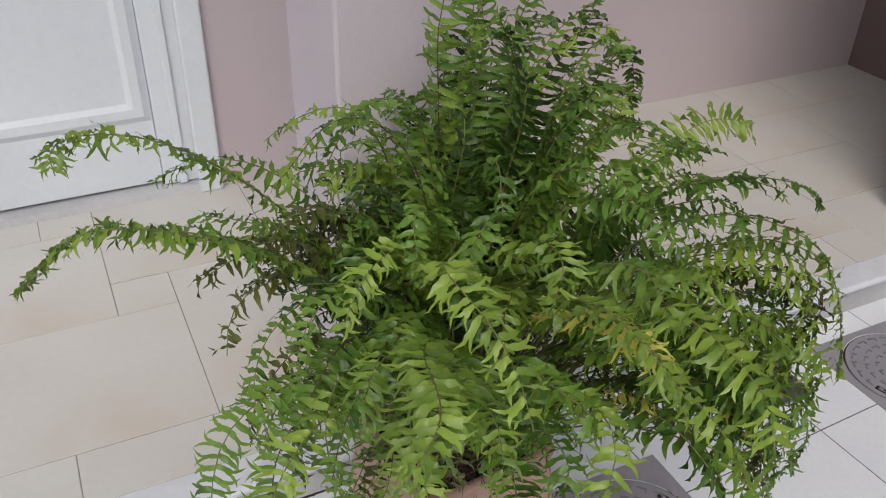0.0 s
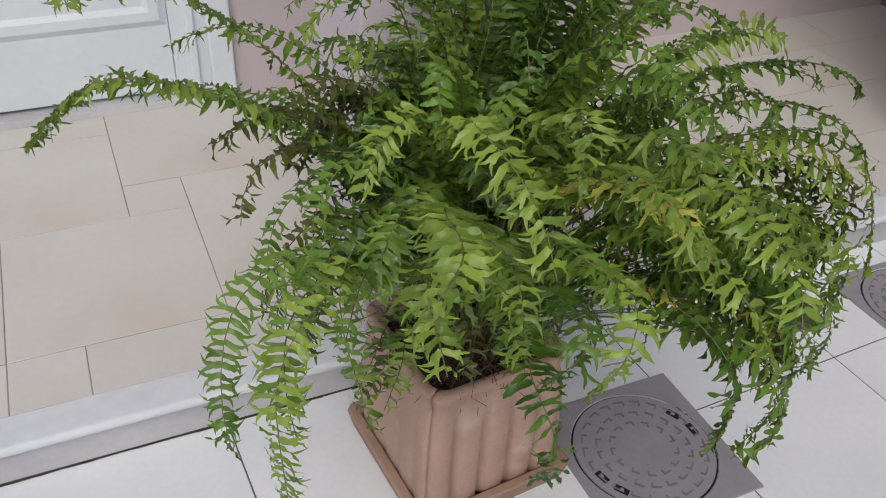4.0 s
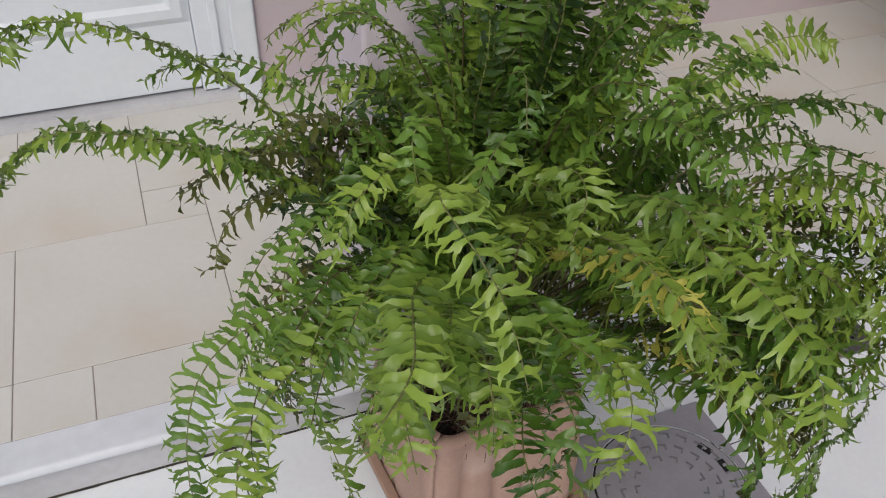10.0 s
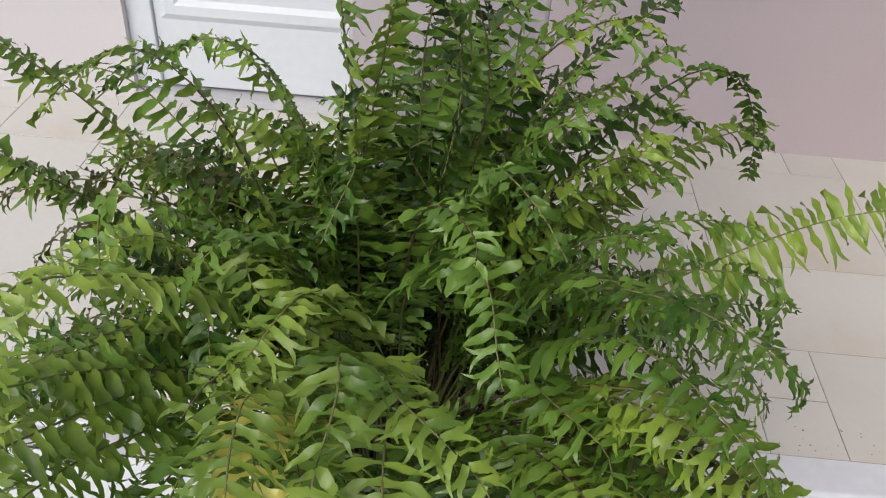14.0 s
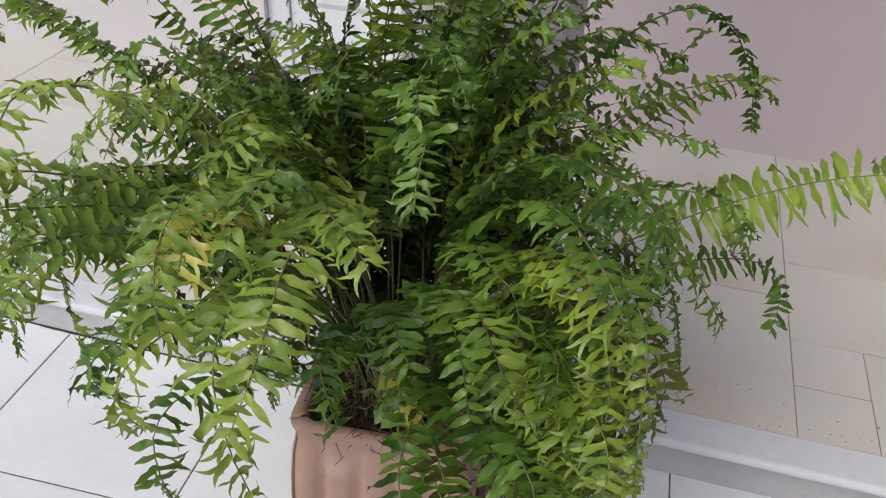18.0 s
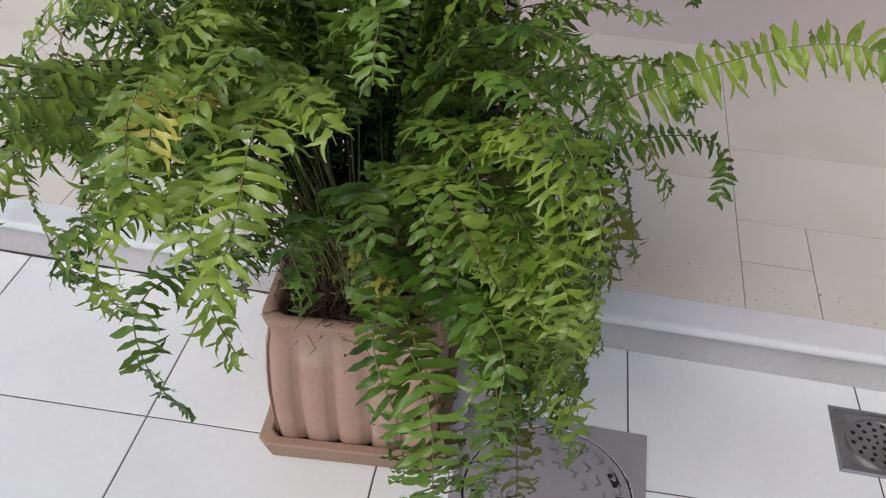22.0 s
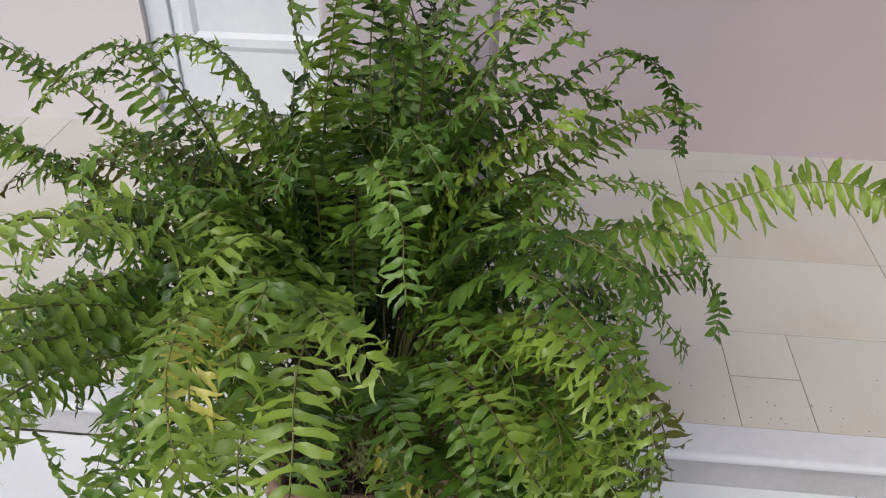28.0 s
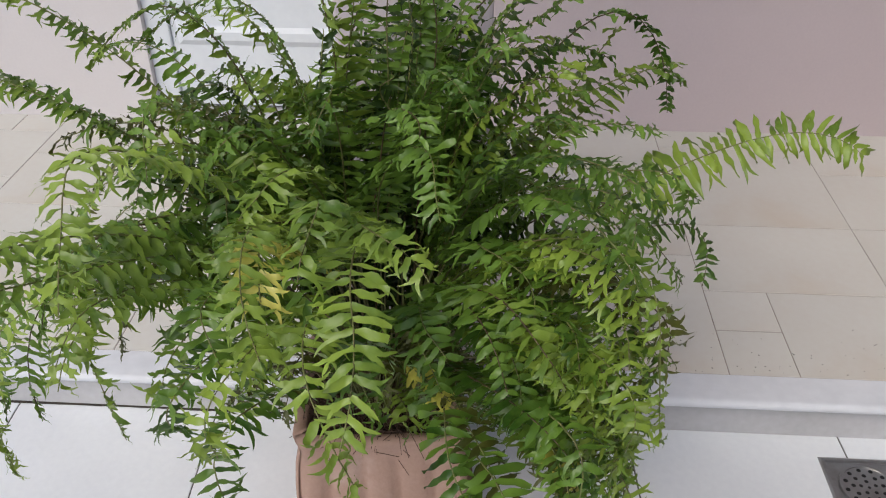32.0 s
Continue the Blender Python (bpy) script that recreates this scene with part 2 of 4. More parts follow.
def slab_tile(w, d, t=0.008, b=0.0007):
    """A tile with a small bevel round its top; its origin is in the middle of its top face."""
    vs, x, y = [], w / 2, d / 2
    for q, z in ((0, -t), (0, -b), (b, 0)):
        vs += [(-x + q, -y + q, z), (x - q, -y + q, z), (x - q, y - q, z), (-x + q, y - q, z)]
    fs = [(8, 9, 10, 11)]
    for r in (0, 4):
        fs += [(r + i, r + (i + 1) % 4, r + 4 + (i + 1) % 4, r + 4 + i) for i in range(4)]
    return vs, fs


# ---- ground, floors, step ----
PORCH_Z = 0.098
WALL_Y = 2.873
EDGE_Y, STRIP_Y, RISER_Y = 1.748, 1.826, 1.769

bm = bmesh.new()
bmesh.ops.create_grid(bm, x_segments=2, y_segments=2, size=600)
ground = part("ground", bm, M_EARTH)
ground.location = (0, 0, -0.05)
tagged(ground, "plain grey ground round the house", "ground", kind="structure")

lower_floor = part("floor_lower", box(-4.6, -3.4, -0.045, 5.4, RISER_Y + 0.02, -0.0014), M_GROUT)
tagged(lower_floor, "white ceramic floor tiles with thin dark joints", "floor", kind="structure")
porch_floor = part("floor_porch", box(-4.6, RISER_Y + 0.02, -0.045, 5.4, 3.6, PORCH_Z - 0.0014), M_GROUT_PALE)
tagged(porch_floor, "raised porch floor of beige modular ceramic tiles", "floor", kind="structure")
riser = part("step_riser", profile_x([(RISER_Y, 0.001), (RISER_Y + 0.02, 0.001), (RISER_Y + 0.02, PORCH_Z - 0.0202), (RISER_Y, PORCH_Z - 0.0202)], -4.6, 5.4), M_RISER)
tagged(riser, "grey white riser of the low porch step", "step", kind="structure")
edge_pts = [(STRIP_Y - 0.002, PORCH_Z - 0.02), (STRIP_Y - 0.002, PORCH_Z + 0.001)]
for i in range(9):
    a = math.pi * i / 8
    edge_pts.append((EDGE_Y + 0.0105 - 0.0105 * math.sin(a), PORCH_Z - 0.0095 + 0.0105 * math.cos(a)))
edging = part("step_edging", profile_x(edge_pts, -4.6, 5.4), M_MARBLE, smooth=False)
tagged(edging, "white marble nosing along the porch step", "step edging", kind="structure")
# ragged dirt in the seam at the foot of the riser
bm = bmesh.new()
rnd = random.Random(4)
x = -2.2
while x < 2.6:
    step = rnd.uniform(0.012, 0.05)
    w = 0.0022 + 0.005 * max(0.0, noise.noise(Vector((x * 6, 0, 0)))) + rnd.uniform(0, 0.0015)
    if x < 0.05:
        vs = [bm.verts.new(p) for p in ((x, RISER_Y - w, 0.0012), (x + step, RISER_Y - 0.0015 - w * rnd.uniform(0.3, 1), 0.0012), (x + step, RISER_Y, 0.0035), (x, RISER_Y, 0.0035))]
        bm.faces.new(vs)
    x += step
seam = part("seam_dirt", bm, M_DIRT)
tagged(seam, "black dirt gathered along the foot of the riser", "dirt", kind="stuff")

# grit on the porch tiles beside the pillar
rnd = random.Random(77)
verts, faces = [], []
for i in range(85):
    x, y, r = rnd.uniform(0.45, 1.3), STRIP_Y + 0.005 + abs(rnd.gauss(0, 0.06)), rnd.uniform(0.0005, 0.0015)
    o = len(verts)
    verts += [(x + r * 1.4 * math.cos(a), y + r * math.sin(a), PORCH_Z + 0.0004) for a in (0.3, 1.4, 2.7, 3.9, 5.2)] + [(x, y, PORCH_Z + 0.0004 + r * 0.5)]
    faces += [(o + k, o + (k + 1) % 5, o + 5) for k in range(5)]
grit = new("dirt_specks", mesh_of("dirt_specks", verts, faces, M_DIRT))
tagged(grit, "small black grit scattered on the beige porch tiles", "dirt", kind="stuff")

# ---- walls, pillar, roof ----
END_SHADE_X = 1.78
DOOR_X0, DOOR_X1, DOOR_TOP = -0.668, 0.036, 2.16
wall = part("wall_west", box(-4.6, WALL_Y, PORCH_Z - 0.02, DOOR_X0, WALL_Y + 0.2, 2.75), M_PINK_LIT)
tagged(wall, "pink wall beside the door, paled for brighter light", "wall", kind="structure")
bm = bmesh.new()
box(DOOR_X1, WALL_Y, PORCH_Z - 0.02, 5.4, WALL_Y + 0.2, 2.75, bm=bm)
box(DOOR_X0, WALL_Y, DOOR_TOP, DOOR_X1, WALL_Y + 0.2, 2.75, bm=bm)
wall = part("wall_house", bm, M_PINK)
tagged(wall, "pink painted house wall behind the porch", "wall", kind="structure")
# added side wall: it blocks light, and its brown imitates the corner's shade
wall = part("wall_side_shade", box(2.58, -3.4, -0.04, 2.76, WALL_Y, 2.75), M_SHADE_BROWN)
tagged(wall, "added side wall at the porch end, dark brown for shade", "wall", kind="structure")
# unseen wall, added to keep light out of the porch corner
wall = part("wall_end_shade", box(END_SHADE_X, 1.86, PORCH_Z - 0.02, 2.58, 2.0, 2.75), M_SHADE_BROWN)
tagged(wall, "unseen added wall that shades the end of the porch", "wall", kind="structure")
wall = part("wall_yard", box(-4.6, -3.6, -0.04, 5.4, -3.4, 2.2), M_YARD)
tagged(wall, "pale rendered yard wall", "wall", kind="structure")
roof = part("ceiling", box(-4.6, 1.60, 2.75, 5.4, 3.6, 2.9), M_CEIL)
tagged(roof, "plain white porch ceiling", "ceiling", kind="structure")
wall = part("wall_room", box(-1.6, WALL_Y + 0.6, -0.04, 1.2, WALL_Y + 0.7, 2.75), M_PINK)
tagged(wall, "plain wall closing the room behind the door", "wall", kind="structure")
PX0, PX1, PY0, PY1 = 0.087, 0.327, 1.812, 2.060
pillar = part("pillar", box(PX0, PY0, PORCH_Z + 0.0005, PX1, PY1, 2.75, 0.006, 2), M_LILAC)
tagged(pillar, "pale lilac painted square porch pillar on the step", "pillar", kind="structure")

# ---- door ----
door = thing("door_1", (-0.37, WALL_Y + 0.09, PORCH_Z), "closed white lacquered panel door with a grey sill", "door", kind="structure")


def dpart(name, bm, material, label="", parent=None):
    ob = part(name, bm, material, parent or door, label)
    if not parent:
        ob.matrix_parent_inverse = Matrix.Translation(-door.location)
    return ob


DY = WALL_Y + 0.034
dpart("sill", profile_x([(WALL_Y - 0.004, PORCH_Z + 0.0005), (WALL_Y + 0.19, PORCH_Z + 0.0005), (WALL_Y + 0.19, PORCH_Z + 0.028), (WALL_Y, PORCH_Z + 0.020)], DOOR_X0 + 0.001, DOOR_X1 - 0.001), M_SILL, "grey stone sill")
LX0, LX1, LZ0 = -0.600, -0.066, PORCH_Z + 0.032
dpart("leaf", box(LX0, DY, LZ0, LX1, DY + 0.045, DOOR_TOP - 0.065, 0.004), M_DOOR)
def ring(x0, z0, x1, z1, y, w, h):
    """A raised moulding round a panel."""
    bm = bmesh.new()
    loops = []
    for q, d in ((0, 0), (w * 0.3, h), (w * 0.7, h), (w, -0.004)):
        loops.append([bm.verts.new((a, y - d, c)) for a, c in ((x0 + q, z0 + q), (x1 - q, z0 + q), (x1 - q, z1 - q), (x0 + q, z1 - q))])
    for r, s in zip(loops, loops[1:]):
        for i in range(4):
            bm.faces.new((r[i], r[(i + 1) % 4], s[(i + 1) % 4], s[i]))
    bm.faces.new(loops[-1])
    bmesh.ops.recalc_face_normals(bm, faces=bm.faces)
    return bm


dpart("panel", ring(LX0 + 0.018, 0.318, LX1 - 0.004, 0.98, DY, 0.060, 0.012), M_DOOR)
dpart("panel", ring(LX0 + 0.012, 1.10, LX1 - 0.004, 1.98, DY, 0.068, 0.012), M_DOOR)
for x0, x1 in ((DOOR_X0 + 0.0005, LX0 - 0.001), (LX1 + 0.001, DOOR_X1 - 0.0005)):
    dpart("jamb", box(x0, WALL_Y + 0.022, PORCH_Z + 0.026, x1, WALL_Y + 0.15, DOOR_TOP - 0.0005, 0.003), M_DOOR)
    if x0 > LX0:
        dpart("stop_bead", box(x0 + (x1 - x0) * 0.40, WALL_Y + 0.010, PORCH_Z + 0.026, x0 + (x1 - x0) * 0.62, WALL_Y + 0.021, DOOR_TOP - 0.0005, 0.004), M_DOOR)
dpart("architrave", box(DOOR_X1 - 0.012, WALL_Y - 0.022, PORCH_Z + 0.001, DOOR_X1 + 0.052, WALL_Y - 0.001, DOOR_TOP + 0.06, 0.006), M_DOOR)
dpart("head", box(DOOR_X0 + 0.001, WALL_Y - 0.022, DOOR_TOP, DOOR_X1 - 0.013, WALL_Y - 0.001, DOOR_TOP + 0.06, 0.006), M_DOOR)
dpart("top_jamb", box(LX0, WALL_Y + 0.022, DOOR_TOP - 0.064, LX1, WALL_Y + 0.15, DOOR_TOP - 0.0005, 0.003), M_DOOR)
handle = dpart("handle", box(LX0 + 0.05, DY - 0.05, 1.06, LX0 + 0.17, DY - 0.035, 1.085, 0.006), M_STEEL, "steel lever handle")
handle_plate = dpart("handle_plate", box(LX0 + 0.04, DY - 0.04, 0.99, LX0 + 0.075, DY + 0.001, 1.17, 0.004), M_STEEL, "steel handle plate")


# ---- inspection covers and drain ----
def disc(bm, cx, cy, r, z0, z1, n=56, r_in=0.0):
    lo = [bm.verts.new((cx + r * math.cos(2 * math.pi * i / n), cy + r * math.sin(2 * math.pi * i / n), z0)) for i in range(n)]
    hi = [bm.verts.new((cx + (r - 0.0012) * math.cos(2 * math.pi * i / n), cy + (r - 0.0012) * math.sin(2 * math.pi * i / n), z1)) for i in range(n)]
    for i in range(n):
        bm.faces.new((lo[i], lo[(i + 1) % n], hi[(i + 1) % n], hi[i]))
    if r_in:
        inn = [bm.verts.new((cx + r_in * math.cos(2 * math.pi * i / n), cy + r_in * math.sin(2 * math.pi * i / n), z1)) for i in range(n)]
        low = [bm.verts.new((cx + r_in * math.cos(2 * math.pi * i / n), cy + r_in * math.sin(2 * math.pi * i / n), z0)) for i in range(n)]
        for i in range(n):
            j = (i + 1) % n
            bm.faces.new((hi[i], hi[j], inn[j], inn[i]))
            bm.faces.new((inn[i], inn[j], low[j], low[i]))
    else:
        bm.faces.new(hi)
    return bm


def inspection_cover(x, y, side, r, label):
    ob = thing("manhole_cover", (x, y, 0), label, "manhole cover", "round inspection covers")
    s, z = side / 2, 0.004
    bm = bmesh.new()
    outer = [bm.verts.new((a * s, b * s, z)) for a, b in ((-1, -1), (1, -1), (1, 1), (-1, 1))]
    foot = [bm.verts.new((a * s * 1.012, b * s * 1.012, -0.004)) for a, b in ((-1, -1), (1, -1), (1, 1), (-1, 1))]
    n = 56
    circle = [bm.verts.new((r * 1.012 * math.cos(2 * math.pi * (i + 0.5) / n - math.pi * 0.75), r * 1.012 * math.sin(2 * math.pi * (i + 0.5) / n - math.pi * 0.75), z)) for i in range(n)]
    for i in range(4):
        bm.faces.new((foot[i], foot[(i + 1) % 4], outer[(i + 1) % 4], outer[i]))
        arc = [circle[(i * n // 4 + k) % n] for k in range(n // 4 + 1)]
        bm.faces.new([outer[i], outer[(i + 1) % 4]] + arc[::-1])
    bmesh.ops.recalc_face_normals(bm, faces=bm.faces)
    part("surround", bm, M_IRON, ob, "grey square iron surround")
    part("seam", disc(bmesh.new(), 0, 0, r * 1.012, -0.003, 0.0012, n, r * 0.97), M_SEAM, ob, "black seam round the lid")
    lid = part("lid", disc(bmesh.new(), 0, 0, r * 0.985, -0.003, 0.0042, n), M_IRON, ob)
    # three rings of raised dashes, coloured dark to give their shadow lines
    rr = random.Random(7)
    for ringno, (q, cnt, ln) in enumerate(((0.86, 22, 0.019), (0.66, 18, 0.016), (0.47, 13, 0.013))):
        me = None
        for i in range(cnt):
            a = 2 * math.pi * (i + 0.5 * (ringno % 2)) / cnt
            if me is None:
                b2 = box(-ln / 2, -0.0014, 0, ln / 2, 0.0014, 0.0024)
                box(-ln / 2 - 0.0014, -0.0014, 0, -ln / 2 + 0.0014, 0.009, 0.0024, bm=b2)
                me = bpy.data.meshes.new("dash")
                b2.to_mesh(me)
                b2.free()
                me.materials.append(M_DASH)
            d = new("dash", me)
            d.parent = lid
            d.matrix_basis = pose(q * r * math.cos(a), q * r * math.sin(a), 0.0041, 0, 0, math.degrees(a) + 90 + rr.uniform(-6, 6))
    for a in (26, 3, 194, 215):
        p = part("keyhole", box(-0.013, -0.0065, 0, 0.013, 0.0065, 0.0012), M_HOLE, lid, "black key slot")
        p.matrix_basis = pose(0.84 * r * math.cos(radians(a)), 0.84 * r * math.sin(radians(a)), 0.0042, 0, 0, a + 90)
        p = part("keyhole_rim", box(-0.003, -0.003, 0, 0.003, 0.003, 0.002, 0.0008, 1), M_IRON, lid)
        p.matrix_basis = pose(0.84 * r * math.cos(radians(a)), 0.84 * r * math.sin(radians(a)), 0.0052, 0, 0, a + 70)
    return ob


inspection_cover(0.496, 1.425, 0.302, 0.134, "grey round inspection cover in a square iron surround")
inspection_cover(1.352, 1.545, 0.302, 0.134, "grey round inspection cover beside the floor drain")

drain = thing("floor_drain", (1.028, 1.645, 0), "square stained steel floor drain with a holed round grille", "drain")
S = 0.070
bm = bmesh.new()
loops = []
for q, z in ((1.0, -0.003), (1.0, 0.002), (0.95, 0.0045), (0.88, 0.0045), (0.84, -0.003)):
    loops.append([bm.verts.new((a * S * q, b * S * q, z)) for a, b in ((-1, -1), (1, -1), (1, 1), (-1, 1))])
for r0, r1 in zip(loops, loops[1:]):
    for i in range(4):
        bm.faces.new((r0[i], r0[(i + 1) % 4], r1[(i + 1) % 4], r1[i]))
part("rim", bm, M_STEEL, drain, "bright steel rim")
part("plate", box(-S * 0.85, -S * 0.85, -0.004, S * 0.85, S * 0.85, 0.0005), M_STEEL, drain)
grille = part("grille", disc(bmesh.new(), 0, 0, 0.050, 0, 0.004, 40), M_STEEL, drain, "round steel grille")
part("grille_rim", disc(bmesh.new(), 0, 0, 0.052, 0.0, 0.0065, 40, 0.047), M_STEEL, drain, "bright ring round the grille")
for q, cnt, hr in ((0.040, 12, 0.0042), (0.027, 9, 0.0040), (0.014, 5, 0.0036), (0.0, 1, 0.003)):
    for i in range(cnt):
        a = 2 * math.pi * (i + 0.3) / cnt
        h = part("hole", disc(bmesh.new(), 0, 0, hr, 0, 0.0006, 12), M_HOLE, grille)
        h.location = (q * math.cos(a), q * math.sin(a), 0.004)

# ---- pot and tray ----
CX, CY = 0.170, 1.556
tray = thing("pot_tray", (CX, CY, 0), "brown square clay tray on white floor tiles", "plant tray")
tray.rotation_euler = (0, 0, radians(5))
T0, T1 = 0.142, 0.150
bm = bmesh.new()
loops = []
for q, z in ((T0 - 0.006, 0.001), (T0, 0.006), (T1, 0.042), (T1 - 0.003, 0.045), (T1 - 0.016, 0.045), (T1 - 0.019, 0.042), (T0 - 0.020, 0.012)):
    c = 0.012
    loops.append([bm.verts.new((a * q - (a * c if k == 0 else 0), b * q - (b * c if k == 1 else 0), z)) for a, b in ((-1, -1), (1, -1), (1, 1), (-1, 1)) for k in ((0, 1) if a * b < 0 else (1, 0))])
for r0, r1 in zip(loops, loops[1:]):
    for i in range(8):
        bm.faces.new((r0[i], r0[(i + 1) % 8], r1[(i + 1) % 8], r1[i]))
bm.faces.new(loops[-1])
bm.faces.new(loops[0][::-1])
bmesh.ops.recalc_face_normals(bm, faces=bm.faces)
part("tray_body", bm, M_TRAY, tray)

POT_Z, SOIL_Z = 0.016, 0.270
# dark sheet: damp dirt, and the contact shade round the pot's foot
part("tray_dirt_shade", box(-0.125, -0.125, 0.009, 0.125, 0.125, 0.0195), M_SOIL, tray, "dark sheet for damp dirt and contact shade in the tray")
pot = thing("planter_pot", (CX, CY, POT_Z), "square clay coloured concrete planter with fluted sides", "plant pot")
pot.rotation_euler = (0, 0, radians(5))


def square_ring(half, z, flute, corner, per=120):
    """A closed square loop with rounded corners; flute sets how deep the drapery folds go in."""
    pts = []
    for k in range(per):
        u = k / per * 4
        side, f = int(u) % 4, u - int(u)
        t = f * 2 - 1
        fold = abs(math.sin(math.pi * (f * 5))) ** 0.36
        out = half - flute * (1 - fold) * (1.0 if side % 2 == 0 else 0.22)
        edge = max(0.0, abs(t) - (1 - corner)) / corner
        out -= half * corner * 0.42 * edge ** 2
        p = (t * half * (1 - 0.04 * edge), -out)
        ang = side * math.pi / 2
        pts.append((p[0] * math.cos(ang) - p[1] * math.sin(ang), p[0] * math.sin(ang) + p[1] * math.cos(ang), z))
    return pts


rows = []
for half, z, fl in ((0.114, 0.002, 0.006), (0.124, 0.004, 0.014), (0.130, 0.016, 0.016), (0.133, 0.06, 0.016), (0.134, 0.12, 0.015), (0.132, 0.17, 0.013),
                    (0.128, 0.215, 0.008), (0.123, 0.240, 0.004), (0.122, 0.252, 0.001), (0.125, 0.264, 0.0), (0.127, 0.274, 0.0), (0.125, 0.281, 0.0), (0.110, 0.280, 0.0), (0.105, 0.271, 0.0), (0.100, 0.235, 0.0)):
    rows.append(square_ring(half, z, fl, 0.22))
vs = [v for r in rows for v in r]
n = len(rows[0])
fs = [(r * n + i, r * n + (i + 1) % n, (r + 1) * n + (i + 1) % n, (r + 1) * n + i) for r in range(len(rows) - 1) for i in range(n)]
fs.append(tuple(range(n))[::-1])
body = new("pot_body", mesh_of("pot_body", vs, fs, M_POT, True))
body.parent = pot
bm = bmesh.new()
bmesh.ops.create_grid(bm, x_segments=24, y_segments=24, size=0.104)
rnd = random.Random(11)
for v in bm.verts:
    v.co.z = 0.018 * noise.noise(v.co * 40) + 0.02 * max(0, 1 - v.co.length / 0.12) + rnd.uniform(-0.003, 0.003)
soil = part("soil", bm, M_SOIL, pot, "dark crumbly soil")
soil.location = (0, 0, SOIL_Z - POT_Z - 0.012)

# ---- fern ----
def leaflet_shapes():
    """Outlines of one leaflet, 1 long and 1 wide: (towards the frond's tip, along, lift) points and faces. The last six end in a fork."""
    out = []
    rr = random.Random(21)

    def arm(vs, fs, prev, x, y, sgn, ln, sp, w, kind):
        for k in range(1, 5):
            g = k / 4
            cx, cu = x + sgn * sp * g ** 1.3, y + ln * g * (1 - 0.2 * g * g)
            ww = w * (1 - 0.9 * g ** 1.8)
            vs += [(cx - ww, cu + sgn * 0.04 * (1 - g), 0.12 * math.sin(2.2 * k + kind)), (cx + ww, cu - sgn * 0.04 * (1 - g), 0.14 * math.cos(1.7 * k + kind))]
            b = len(vs) - 2
            fs.append((prev[0], prev[1], b + 1, b))
            prev = (b, b + 1)

    for kind in range(18):
        vs, fs = [], []
        forked = kind >= 12
        st = 6 if forked else 9
        wave, hook, phase = rr.uniform(0.08, 0.26), rr.uniform(-0.4, 0.8), rr.uniform(0, 6)
        tw = rr.uniform(-0.7, 0.7)
        end = rr.uniform(0.55, 0.72) if forked else 1.0
        for i in range(st):
            u = end * i / (st - 1)
            w = 0.5 * min(1.0, 0.66 + 2.2 * u) * (1 - 0.95 * max(0.0, (u - 0.42) / 0.58) ** 2.1) * (1 + 0.07 * math.sin(17 * u + phase))
            if not forked and i == st - 1:
                w = 0.03
            if forked:
                w = 0.42 + 0.10 * (i >= st - 2)
            cx = hook * u * u + 0.06 * math.sin(7 * u + phase)
            lw, rw = w * rr.uniform(0.9, 1.1), w * rr.uniform(0.9, 1.1)
            vs += [(cx - lw, u, 0.10 + tw * u + wave * math.sin(11 * u + phase)), (cx, u, -0.05), (cx + rw, u, 0.10 - tw * u + wave * math.sin(11 * u + phase + 2.4))]
            if i:
                q = len(vs) - 6
                fs += [(q, q + 1, q + 4, q + 3), (q + 1, q + 2, q + 5, q + 4)]
        if forked:
            root = len(vs) - 3
            x = vs[root + 1][0]
            for sgn in (-1, 1):
                arm(vs, fs, (root, root + 1) if sgn < 0 else (root + 1, root + 2), x + sgn * 0.25, end, sgn, rr.uniform(0.3, 0.6), rr.uniform(0.5, 1.9), 0.25, kind)
        out.append((np.array(vs), fs))
    return out


SHAPES = leaflet_shapes()
FORKED, PLAIN = range(12, 18), range(12)
fern = thing("fern", (CX, CY, SOIL_Z), "large bushy green fern with arching fork-tipped fronds in a clay planter", "fern")
FERN_AT = Vector(fern.location)
fern_rnd = random.Random(5)
single_left = [280]


def tube(points, r0, r1, sides=5):
    vs, fs = [], []
    for i, p in enumerate(points):
        t = (points[min(i + 1, len(points) - 1)] - points[max(i - 1, 0)]).normalized()
        a = t.orthogonal().normalized()
        b = t.cross(a)
        r = r0 + (r1 - r0) * i / (len(points) - 1)
        vs += [tuple(p + (a * math.cos(2 * math.pi * k / sides) + b * math.sin(2 * math.pi * k / sides)) * r) for k in range(sides)]
        if i:
            o = (i - 1) * sides
            fs += [(o + k, o + (k + 1) % sides, o + sides + (k + 1) % sides, o + sides + k) for k in range(sides)]
    return vs, fs


